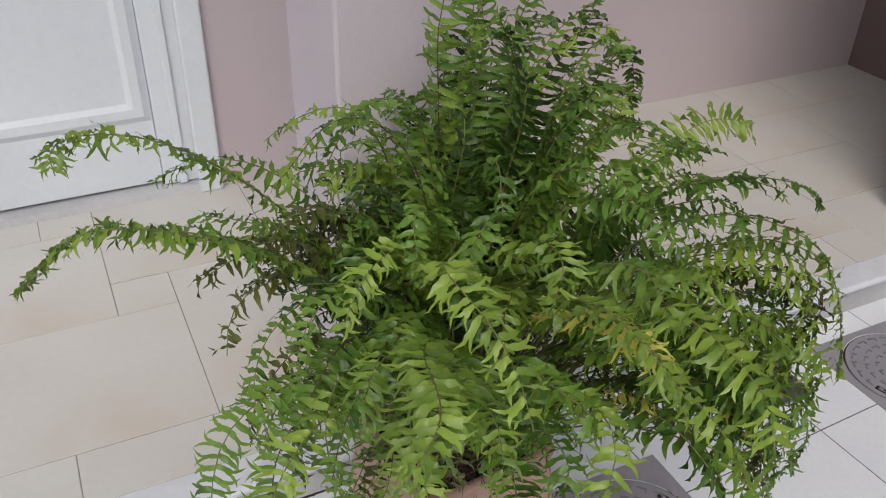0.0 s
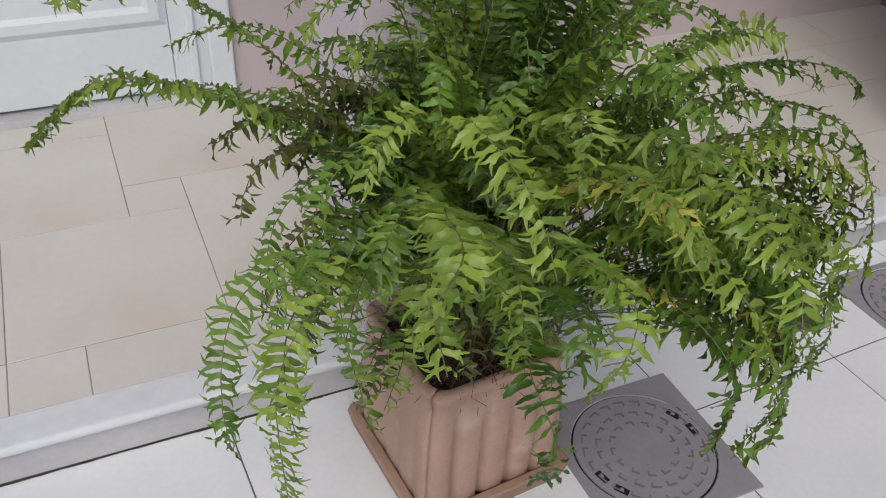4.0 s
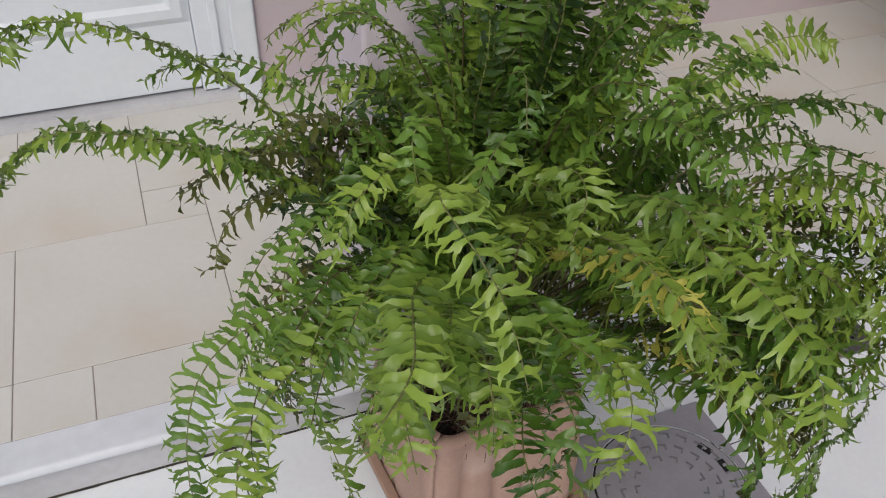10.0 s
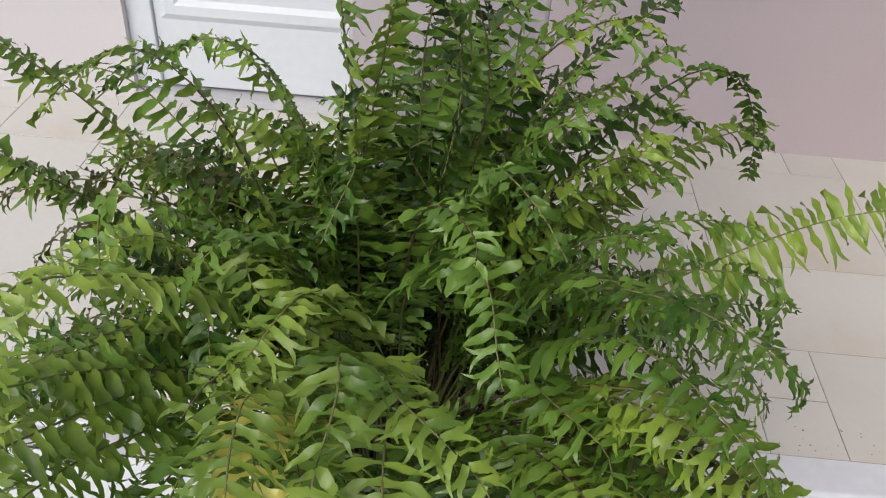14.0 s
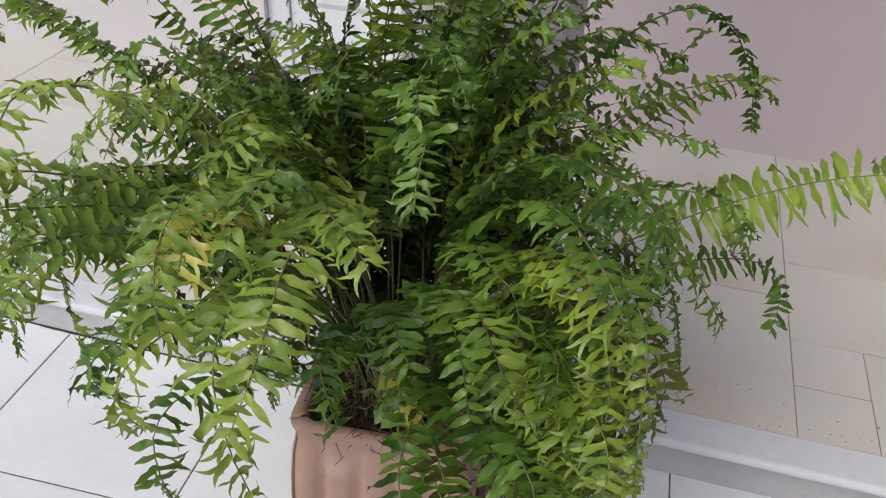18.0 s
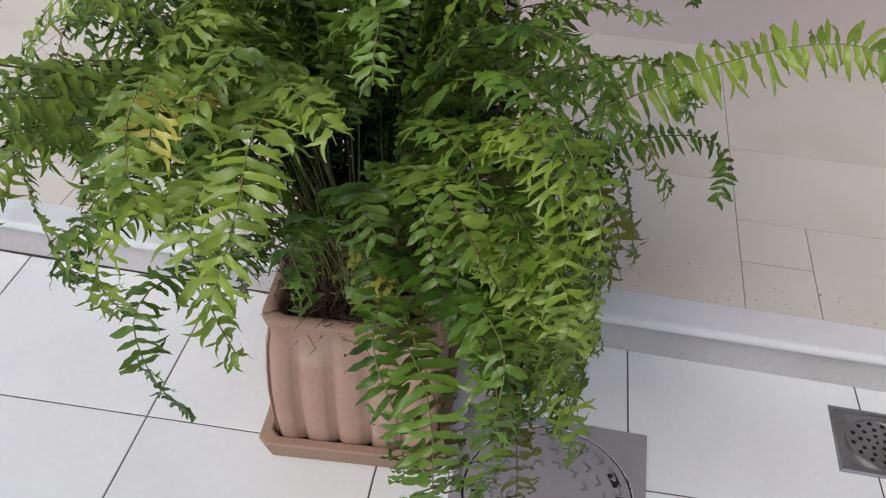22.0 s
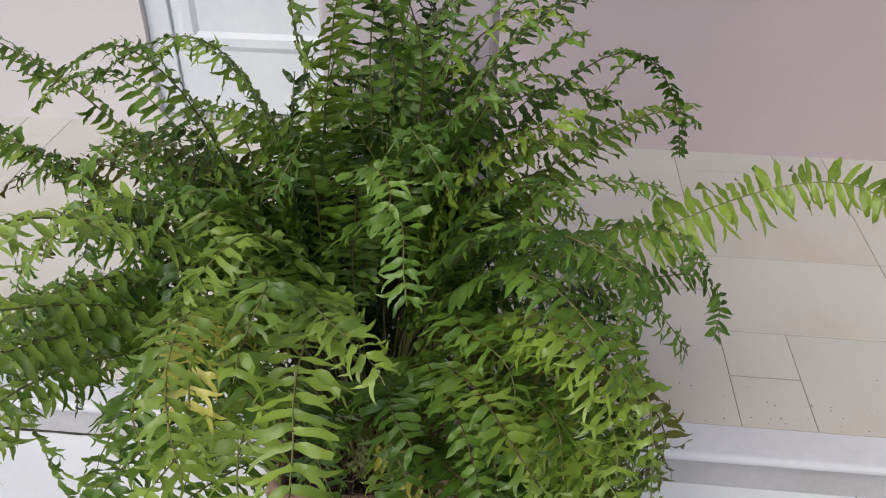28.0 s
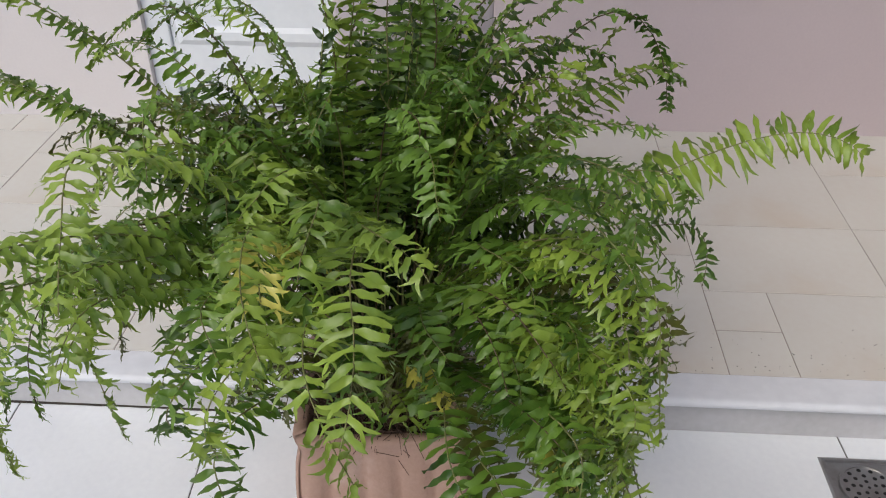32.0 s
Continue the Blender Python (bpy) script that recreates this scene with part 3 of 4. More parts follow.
def frond(base, c1, c2, tip, leaf, long=0.036, wide=0.0084, bare=0.45, gap=0.0135, curl=0.34, stem=None, twist=0.0, split=False, crest=0.55, seed=None, droop=0.12, taper=0.5):
    """One frond along a cubic curve: a stem with leaflets in two rows, shorter towards the tip."""
    rr = random.Random(seed if seed is not None else fern_rnd.random())
    p = [Vector(q) - FERN_AT for q in (base, c1, c2, tip)]
    n = 40
    pts = []
    for i in range(n + 1):
        u = i / n
        v = 1 - u
        pts.append(p[0] * v ** 3 + p[1] * 3 * v * v * u + p[2] * 3 * v * u * u + p[3] * u ** 3 + Vector((noise.noise(p[3] * 9 + Vector((u * 3, 0, 0))), noise.noise(p[3] * 9 + Vector((0, u * 3, 5))), 0)) * 0.05 * u)
    cum = [0.0]
    for a, b in zip(pts, pts[1:]):
        cum.append(cum[-1] + (b - a).length)
    total = cum[-1]
    sv, sf = tube(pts[::2], 0.0016, 0.0006)
    stem_me = mesh_of("stem", sv, sf, stem or (M_STEM_DARK if rr.random() < 0.18 else M_STEM), True)
    verts, faces, count, singles = [], [], 0, []
    mess = rr.uniform(0.5, 1.5)
    s = total * bare
    out_dir = Vector((p[3].x - p[0].x, p[3].y - p[0].y, 0))
    out_dir = out_dir.normalized() if out_dir.length > 0.02 else Vector((1, 0, 0))
    i = 0
    side_flip = 1
    while s < total * 0.995:
        while cum[i + 1] < s:
            i += 1
        f = (s - cum[i]) / max(1e-6, cum[i + 1] - cum[i])
        at = pts[i].lerp(pts[i + 1], f)
        t = (pts[i + 1] - pts[i]).normalized()
        side = t.cross(Vector((0, 0, 1)))
        if side.length < 0.25:
            side = t.cross(out_dir) if t.cross(out_dir).length > 0.1 else Vector((1, 0, 0))
            side = side if side.dot(out_dir.cross(Vector((0, 0, 1)))) >= 0 else -side
        side.normalize()
        tw = twist + 0.5 * noise.noise(Vector((s * 4, p[3].x * 7, p[3].y * 7)))
        side = (Matrix.Rotation(tw, 3, t) @ side).normalized()
        up = side.cross(t).normalized()
        u = (s - total * bare) / (total * (1 - bare))
        size = min(1.0, 0.42 + u * 3.2) * (1 - taper * max(0.0, (u - 0.30) / 0.70) ** 1.5)
        for sgn in (1, -1):
            if rr.random() < 0.06 * mess:
                continue
            ln = long * size * rr.uniform(1 - 0.28 * mess, 1 + 0.18 * mess)
            wd = min(wide * (0.55 + 0.45 * size), ln * 0.5) * rr.uniform(0.8, 1.2)
            lean = 0.06 + 0.45 * u ** 3 + rr.uniform(-0.2, 0.2) * mess
            d = side * sgn * math.cos(lean) + t * math.sin(lean) - up * rr.uniform(-0.3 * droop, droop * 1.7) + Vector((0, 0, -0.05))
            d.normalize()
            ax = d.cross(up)
            ax = (ax.normalized() if ax.length > 0.05 else t.copy()) * 1
            up2 = ax.cross(d).normalized()
            rot = Matrix.Rotation(rr.gauss(0, curl * (0.6 + 0.4 * mess)), 3, d)
            ax, up2 = rot @ ax, rot @ up2
            sh, fc = SHAPES[rr.choice(FORKED) if rr.random() < crest * (0.75 + 0.4 * u) else rr.choice(PLAIN)]
            bend = rr.uniform(0.0, 0.3 + 0.25 * mess)
            q = sh.copy()
            q[:, 0] *= -sgn
            lift = q[:, 2] * wd + 0.12 * ln * q[:, 1] - bend * ln * q[:, 1] ** 2
            xyz = np.outer(q[:, 0] * wd, ax) + np.outer(q[:, 1] * ln, d) + np.outer(lift, up2)
            root = at + rr.uniform(-0.002, 0.002) * t
            if split and single_left[0] > 0:
                singles.append((xyz, fc, root))
                single_left[0] -= 1
            else:
                o = len(verts)
                verts += [(root.x + a, root.y + b, root.z + c) for a, b, c in xyz]
                faces += [tuple(k + o for k in face) for face in fc]
        s += gap * rr.uniform(0.88, 1.12) * (0.55 + 0.45 * size)
    if singles:
        me = stem_me
        ob = new("frond", me)
        for xyz, fc, root in singles:
            lm = mesh_of("leaflet", xyz, fc, leaf, True)
            lo = new("leaflet", lm)
            lo.parent = ob
            lo.location = root
    if not singles or verts:
        if singles:
            rest = new("leaf_rest", mesh_of("leaf_rest", verts, faces, leaf, True))
            rest.parent = ob
            tagged(rest, kind="stuff")
        else:
            ob = new("frond", mesh_of("frond", verts, faces, leaf, True))
            st = new("stem", stem_me)
            st.parent = ob
    ob.parent = fern
    return ob


def reach(tip, rise=0.38, over=0.10, leaf=None, spread=0.055, **more):
    """A frond from the crown to a tip: it climbs by rise, and comes down to the tip from over above it."""
    rr = fern_rnd
    tx, ty, tz = tip
    a = math.atan2(ty - CY, tx - CX)
    base = (CX + spread * math.cos(a) + rr.uniform(-0.02, 0.02), CY + spread * math.sin(a) + rr.uniform(-0.02, 0.02), SOIL_Z - 0.01)
    dx, dy = tx - base[0], ty - base[1]
    bow = rr.uniform(-0.22, 0.22)
    c1 = (base[0] + dx * 0.12 - dy * bow * 0.3, base[1] + dy * 0.12 + dx * bow * 0.3, base[2] + rise)
    c2 = (base[0] + dx * 0.68 - dy * bow, base[1] + dy * 0.68 + dx * bow, tz + over)
    return frond(base, c1, c2, tip, leaf or L_MID, **more)


# outline fronds, by the place of their tips
def via(mid, tip, leaf, u=0.62, rise=0.5, spread=0.05, lean=0.0, **more):
    """A frond from the crown that passes mid at u of its way and ends at tip."""
    a = math.atan2(mid[1] - CY, mid[0] - CX)
    rr = fern_rnd
    b = Vector((CX + spread * math.cos(a) + rr.uniform(-0.015, 0.015), CY + spread * math.sin(a) + rr.uniform(-0.015, 0.015), SOIL_Z - 0.01))
    m, t = Vector(mid), Vector(tip)
    c1 = b + Vector(((m.x - b.x) * 0.15 + lean, (m.y - b.y) * 0.15, (m.z - b.z) * rise * 1.6))
    v = 1 - u
    c2 = (m - b * v ** 3 - c1 * 3 * v * v * u - t * u ** 3) / (3 * v * u * u)
    return frond(b, c1, c2, t, leaf, **more)


# long thin arching fronds towards the door
via((-0.16, 1.545, 0.862), (-0.298, 1.458, 0.918), L_LIGHT, 0.62, long=0.030, gap=0.0105, crest=0.8, bare=0.38)
via((-0.207, 1.470, 0.822), (-0.392, 1.560, 0.735), L_LIGHT, 0.62, long=0.032, gap=0.0095, crest=0.8, bare=0.36)
via((-0.19, 1.49, 0.805), (-0.31, 1.55, 0.77), L_MID, 0.66, long=0.032, gap=0.011, bare=0.4)
via((0.030, 1.592, 0.868), (-0.056, 1.602, 0.835), L_LIGHT, 0.70, long=0.030, crest=0.8, bare=0.42)
via((0.065, 1.500, 0.908), (-0.02, 1.44, 0.885), L_MID, 0.70, long=0.032, bare=0.4)
via((0.01, 1.44, 0.905), (-0.12, 1.452, 0.862), L_LIGHT, 0.66, long=0.032, bare=0.42, crest=0.7)
via((-0.075, 1.60, 0.80), (-0.20, 1.64, 0.79), L_MID, 0.68, long=0.034)
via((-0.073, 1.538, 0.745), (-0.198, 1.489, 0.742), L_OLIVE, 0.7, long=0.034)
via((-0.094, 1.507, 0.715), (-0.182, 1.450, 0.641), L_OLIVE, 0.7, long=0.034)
via((-0.084, 1.486, 0.674), (-0.172, 1.422, 0.586), L_MID, 0.7, long=0.034)
via((-0.049, 1.604, 0.702), (-0.160, 1.689, 0.707), L_MID, 0.7, long=0.036)
via((-0.026, 1.666, 0.644), (-0.126, 1.787, 0.609), L_LIGHT, 0.7, long=0.036)
# upright fronds in the heart
via((0.135, 1.560, 0.890), (0.118, 1.560, 1.060), L_LIGHT, 0.7, long=0.042, gap=0.0155, bare=0.5, twist=0.3)
via((0.186, 1.620, 0.920), (0.180, 1.680, 1.120), L_MID, 0.7, long=0.044, gap=0.0155, bare=0.45)
via((0.227, 1.630, 0.900), (0.242, 1.700, 1.060), L_MID, 0.7, long=0.042, gap=0.0155, bare=0.45)
via((0.265, 1.615, 0.890), (0.335, 1.660, 1.010), L_MID, 0.7, long=0.038, bare=0.45)
via((0.160, 1.560, 0.900), (0.150, 1.545, 1.040), L_LIGHT, 0.7, long=0.038, bare=0.45)
via((0.300, 1.600, 0.900), (0.400, 1.590, 0.965), L_MID, 0.7, long=0.034, bare=0.45)
via((0.150, 1.590, 0.830), (0.130, 1.630, 0.940), L_MID, 0.7, long=0.040, gap=0.015, bare=0.45)
via((0.329, 1.600, 0.910), (0.430, 1.600, 0.905), L_LIGHT, 0.7, long=0.030, gap=0.016, bare=0.5)
# arching and spreading towards the porch side
via((0.484, 1.654, 0.856), (0.570, 1.734, 0.683), L_MID, 0.74, long=0.026, gap=0.0125, stem=M_STEM_DARK, bare=0.35, crest=0.0)
via((0.526, 1.747, 0.735), (0.610, 1.740, 0.751), L_LIGHT, 0.78, long=0.040, gap=0.017, crest=0.0, taper=0.6)
via((0.434, 1.745, 0.705), (0.475, 1.739, 0.805), L_LIGHT, 0.68, long=0.038, gap=0.015, crest=0.1)
via((0.473, 1.688, 0.751), (0.619, 1.745, 0.717), L_LIGHT, 0.70, long=0.038, gap=0.015, crest=0.2)
via((0.619, 1.713, 0.612), (0.879, 1.736, 0.622), L_LIGHT, 0.58, long=0.054, wide=0.0108, gap=0.0125, curl=0.2, crest=0.05, droop=0.05, twist=0.6, taper=0.45, bare=0.48, split=True)
via((0.614, 1.728, 0.496), (0.672, 1.711, 0.400), L_MID, 0.72, long=0.036, gap=0.013, crest=0.05, stem=M_STEM_DARK)
via((0.485, 1.580, 0.568), (0.573, 1.540, 0.396), L_MID, 0.72, long=0.030, stem=M_STEM_DARK)
via((0.442, 1.509, 0.661), (0.548, 1.476, 0.578), L_MID, 0.68, long=0.036)
via((0.500, 1.540, 0.700), (0.560, 1.530, 0.640), L_MID, 0.68, long=0.034)
via((0.420, 1.400, 0.745), (0.490, 1.345, 0.690), L_MID, 0.68, long=0.038)
via((0.367, 1.394, 0.790), (0.470, 1.300, 0.790), L_MID, 0.66, long=0.040, gap=0.015, split=True)
via((0.400, 1.330, 0.825), (0.465, 1.255, 0.800), L_MID, 0.70, long=0.034)
via((0.345, 1.411, 0.800), (0.420, 1.340, 0.845), L_MID, 0.68, long=0.038)
# hanging over the front on the porch side
via((0.455, 1.245, 0.755), (0.515, 1.175, 0.600), L_LIGHT, 0.70, long=0.026, gap=0.013, crest=0.6, bare=0.5)
via((0.415, 1.275, 0.728), (0.464, 1.184, 0.670), L_LIGHT, 0.72, long=0.040, gap=0.0155, crest=1.0, bare=0.5, split=True)
via((0.346, 1.315, 0.722), (0.380, 1.228, 0.675), L_MID, 0.72, long=0.038, gap=0.0155, crest=0.7, bare=0.55, split=True)
via((0.320, 1.286, 0.675), (0.357, 1.196, 0.623), L_MID, 0.72, long=0.032, gap=0.0135, crest=0.0, bare=0.55)
via((0.259, 1.286, 0.649), (0.302, 1.205, 0.649), L_MID, 0.72, long=0.040, gap=0.0145, crest=0.1, bare=0.5)
via((0.328, 1.228, 0.594), (0.421, 1.170, 0.536), L_MID, 0.62, long=0.044, wide=0.0096, gap=0.0150, crest=0.15, bare=0.48, curl=0.2)
via((0.334, 1.199, 0.530), (0.386, 1.136, 0.356), L_MID, 0.60, long=0.044, wide=0.0096, gap=0.0150, crest=0.15, bare=0.48, curl=0.2)
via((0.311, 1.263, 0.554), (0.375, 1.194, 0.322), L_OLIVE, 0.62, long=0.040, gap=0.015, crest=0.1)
via((0.438, 1.286, 0.600), (0.496, 1.228, 0.414), L_LIGHT, 0.66, long=0.036, crest=0.8)
via((0.456, 1.321, 0.554), (0.508, 1.286, 0.356), L_MID, 0.66, long=0.034, crest=0.6)
via((0.400, 1.200, 0.600), (0.440, 1.150, 0.460), L_MID, 0.62, long=0.036, crest=0.4)
via((0.395, 1.215, 0.560), (0.400, 1.180, 0.315), L_MID, 0.62, long=0.034, crest=0.4)
via((0.421, 1.344, 0.530), (0.455, 1.300, 0.350), L_LIGHT, 0.64, long=0.036, crest=0.7)
via((0.392, 1.379, 0.612), (0.479, 1.327, 0.461), L_MID, 0.66, long=0.038, crest=0.5)
via((0.415, 1.426, 0.565), (0.514, 1.391, 0.391), L_MID, 0.66, long=0.036, crest=0.4)
via((0.438, 1.240, 0.646), (0.485, 1.165, 0.519), L_LIGHT, 0.66, long=0.036, crest=1.0)
via((0.391, 1.286, 0.791), (0.452, 1.228, 0.757), L_MID, 0.74, long=0.038, gap=0.015, crest=0.7, bare=0.55)
# over the front, towards the one who looks
via((0.216, 1.186, 0.790), (0.226, 1.063, 0.726), L_LIGHT, 0.70, long=0.040, gap=0.0150, crest=0.7, bare=0.56, taper=0.35, curl=0.2, split=True)
via((0.130, 1.198, 0.810), (0.153, 1.058, 0.771), L_LIGHT, 0.68, long=0.038, gap=0.0145, crest=0.9, bare=0.55, taper=0.35, split=True)
via((0.198, 1.237, 0.797), (0.251, 1.136, 0.794), L_LIGHT, 0.74, long=0.038, gap=0.0150, crest=0.9, bare=0.58)
via((0.176, 1.130, 0.754), (0.220, 1.052, 0.659), L_LIGHT, 0.70, long=0.034, crest=0.9, bare=0.6)
via((0.114, 1.142, 0.710), (0.085, 1.105, 0.600), L_LIGHT, 0.64, long=0.032, crest=0.8, bare=0.5)
via((0.080, 1.164, 0.687), (0.045, 1.150, 0.610), L_MID, 0.64, long=0.032, crest=0.8, bare=0.5)
via((0.135, 1.185, 0.792), (0.142, 1.085, 0.792), L_YELLOW, 0.72, long=0.034, crest=1.0, bare=0.64, gap=0.0135, taper=0.3, seed=4)
via((0.170, 1.215, 0.822), (0.160, 1.125, 0.802), L_LIGHT, 0.70, long=0.042, gap=0.0145, crest=0.7, bare=0.55)
via((0.130, 1.290, 0.812), (0.105, 1.190, 0.790), L_LIGHT, 0.68, long=0.040, gap=0.0140, crest=0.7, bare=0.5)
via((-0.003, 1.250, 0.858), (-0.018, 1.105, 0.798), L_LIGHT, 0.64, long=0.036, gap=0.0125, crest=0.9, bare=0.48, taper=0.35, split=True)
via((0.012, 1.345, 0.862), (-0.034, 1.272, 0.800), L_MID, 0.68, long=0.030, gap=0.0125, crest=0.1, bare=0.45, curl=0.2, split=True)
via((0.085, 1.350, 0.830), (0.060, 1.290, 0.790), L_MID, 0.68, long=0.032, gap=0.013, crest=0.1, bare=0.5)
via((-0.055, 1.170, 0.812), (-0.128, 1.060, 0.815), L_LIGHT, 0.66, long=0.042, wide=0.0098, gap=0.0150, crest=1.0, bare=0.5, split=True)
via((-0.030, 1.200, 0.775), (-0.095, 1.090, 0.775), L_LIGHT, 0.66, long=0.042, wide=0.0098, gap=0.0150, crest=0.8, bare=0.5)
via((0.000, 1.190, 0.745), (-0.040, 1.085, 0.740), L_LIGHT, 0.66, long=0.040, gap=0.0145, crest=0.9, bare=0.52)
via((0.090, 1.210, 0.730), (0.110, 1.110, 0.700), L_MID, 0.66, long=0.038, gap=0.0145, crest=0.7, bare=0.55)
via((0.086, 1.366, 0.794), (0.177, 1.319, 0.775), L_LIGHT, 0.70, long=0.036, gap=0.015, crest=0.6, bare=0.55)
via((0.150, 1.240, 0.760), (0.190, 1.150, 0.740), L_MID, 0.68, long=0.038, crest=0.5, bare=0.55)
via((0.220, 1.400, 0.830), (0.250, 1.322, 0.838), L_MID, 0.72, long=0.038, gap=0.015, bare=0.5)
via((0.265, 1.410, 0.872), (0.332, 1.263, 0.887), L_MID, 0.68, long=0.034, gap=0.0135, bare=0.45)
via((0.248, 1.366, 0.805), (0.295, 1.259, 0.794), L_MID, 0.70, long=0.038, gap=0.0145, crest=0.6, bare=0.5)
via((0.140, 1.470, 0.830), (0.146, 1.390, 0.800), L_MID, 0.70, long=0.034, bare=0.5)
via((0.050, 1.270, 0.650), (0.030, 1.170, 0.635), L_LIGHT, 0.66, long=0.040, wide=0.0096, crest=1.0, bare=0.5)
via((-0.010, 1.270, 0.680), (-0.050, 1.160, 0.660), L_LIGHT, 0.66, long=0.040, wide=0.0096, crest=1.0, bare=0.5)
via((0.100, 1.280, 0.640), (0.105, 1.190, 0.615), L_MID, 0.66, long=0.038, crest=0.9, bare=0.5)
via((0.200, 1.290, 0.600), (0.225, 1.220, 0.560), L_MID, 0.66, long=0.036, crest=0.7, bare=0.5)
via((0.250, 1.290, 0.640), (0.290, 1.210, 0.610), L_MID, 0.66, long=0.038, crest=0.6, bare=0.5)
via((0.310, 1.300, 0.620), (0.370, 1.240, 0.560), L_MID, 0.66, long=0.038, crest=0.5, bare=0.5)
via((0.340, 1.260, 0.700), (0.400, 1.180, 0.650), L_LIGHT, 0.66, long=0.038, crest=0.5, bare=0.5)
via((0.260, 1.350, 0.560), (0.300, 1.290, 0.500), L_OLIVE, 0.66, long=0.034, crest=0.5, bare=0.5)
# the olive frond and the green one that hang beside the pot
via((0.075, 1.200, 0.560), (0.070, 1.190, 0.400), L_MID, 0.60, long=0.036, crest=0.4, gap=0.0135, bare=0.42)
via((0.300, 1.240, 0.560), (0.330, 1.180, 0.360), L_MID, 0.60, long=0.034, crest=0.1, gap=0.0145, bare=0.45)
# the light flank over the front corner towards the door
via((-0.125, 1.300, 0.650), (-0.225, 1.215, 0.445), L_LIGHT, 0.62, long=0.036, gap=0.0135, crest=0.9, bare=0.45, split=True)
via((-0.150, 1.380, 0.640), (-0.225, 1.310, 0.470), L_MID, 0.64, long=0.032, crest=0.8, bare=0.45)
via((-0.126, 1.331, 0.640), (-0.180, 1.270, 0.500), L_MID, 0.66, long=0.034, crest=0.8)
via((-0.085, 1.343, 0.680), (-0.110, 1.262, 0.460), L_LIGHT, 0.60, long=0.034, crest=0.6)
via((-0.050, 1.305, 0.745), (-0.130, 1.230, 0.640), L_MID, 0.66, long=0.038, crest=0.9)
via((-0.030, 1.330, 0.735), (-0.090, 1.240, 0.690), L_LIGHT, 0.66, long=0.038, crest=0.9)
via((-0.070, 1.370, 0.690), (-0.160, 1.310, 0.590), L_MID, 0.66, long=0.036, crest=0.9)
via((-0.090, 1.400, 0.660), (-0.185, 1.360, 0.540), L_MID, 0.66, long=0.034, crest=0.9)
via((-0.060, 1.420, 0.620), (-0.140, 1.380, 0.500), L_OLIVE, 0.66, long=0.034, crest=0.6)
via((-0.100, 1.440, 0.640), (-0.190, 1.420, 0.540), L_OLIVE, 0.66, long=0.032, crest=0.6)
via((-0.030, 1.390, 0.745), (-0.120, 1.340, 0.700), L_MID, 0.66, long=0.036, crest=0.7)
via((0.010, 1.380, 0.790), (-0.080, 1.310, 0.760), L_LIGHT, 0.66, long=0.036, crest=0.7)
# short leaves over the front rim
flank_rnd = random.Random(8)
for i in range(20):
    a = math.radians(196 + 7.2 * i)
    if 4 <= i <= 12 and i % 3:
        continue
    r = flank_rnd.uniform(0.13, 0.19)
    m = (CX + r * math.cos(a), CY + r * math.sin(a), flank_rnd.uniform(0.38, 0.50))
    via(m, (m[0] + 0.06 * math.cos(a), m[1] + 0.06 * math.sin(a), m[2] - flank_rnd.uniform(0.0, 0.09)), flank_rnd.choice((L_LIGHT, L_MID, L_MID, L_OLIVE)), 0.66, long=0.030, bare=0.5, crest=0.9)
# inner flank towards the door, mostly leaves with shade put into their colour
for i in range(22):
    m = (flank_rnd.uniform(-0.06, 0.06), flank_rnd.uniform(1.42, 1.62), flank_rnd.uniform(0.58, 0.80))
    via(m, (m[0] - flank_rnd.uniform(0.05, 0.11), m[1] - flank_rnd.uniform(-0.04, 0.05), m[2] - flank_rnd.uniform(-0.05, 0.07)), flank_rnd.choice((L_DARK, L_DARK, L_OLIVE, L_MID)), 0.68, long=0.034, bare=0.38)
# leaves deep in the heart, coloured dark to stand for the shade there
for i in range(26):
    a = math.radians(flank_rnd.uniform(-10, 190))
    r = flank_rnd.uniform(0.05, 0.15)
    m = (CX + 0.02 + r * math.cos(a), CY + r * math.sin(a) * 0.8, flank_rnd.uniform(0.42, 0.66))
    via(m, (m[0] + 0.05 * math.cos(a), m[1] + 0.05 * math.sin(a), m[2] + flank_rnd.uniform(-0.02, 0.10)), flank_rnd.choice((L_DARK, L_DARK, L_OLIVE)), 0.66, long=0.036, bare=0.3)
# thick bushy curtain over the front corner on the porch side
for i in range(26):
    g = i / 25
    m = (0.400 + 0.075 * flank_rnd.random(), 1.30 - 0.075 * flank_rnd.random(), 0.72 - 0.26 * g + flank_rnd.uniform(-0.03, 0.03))
    via(m, (m[0] + flank_rnd.uniform(0.0, 0.05), m[1] - flank_rnd.uniform(0.02, 0.07), m[2] - flank_rnd.uniform(0.05, 0.12)), flank_rnd.choice((L_LIGHT, L_MID, L_MID, L_OLIVE)), 0.68, long=flank_rnd.uniform(0.028, 0.036), bare=0.58, crest=0.9, twist=flank_rnd.uniform(-0.6, 0.6))
# yellowed bits
via((0.233, 1.310, 0.564), (0.276, 1.230, 0.551), L_YELLOW, 0.70, long=0.024, bare=0.84, crest=0.2)
via((0.416, 1.241, 0.519), (0.465, 1.200, 0.450), L_YELLOW, 0.66, long=0.022, bare=0.80)

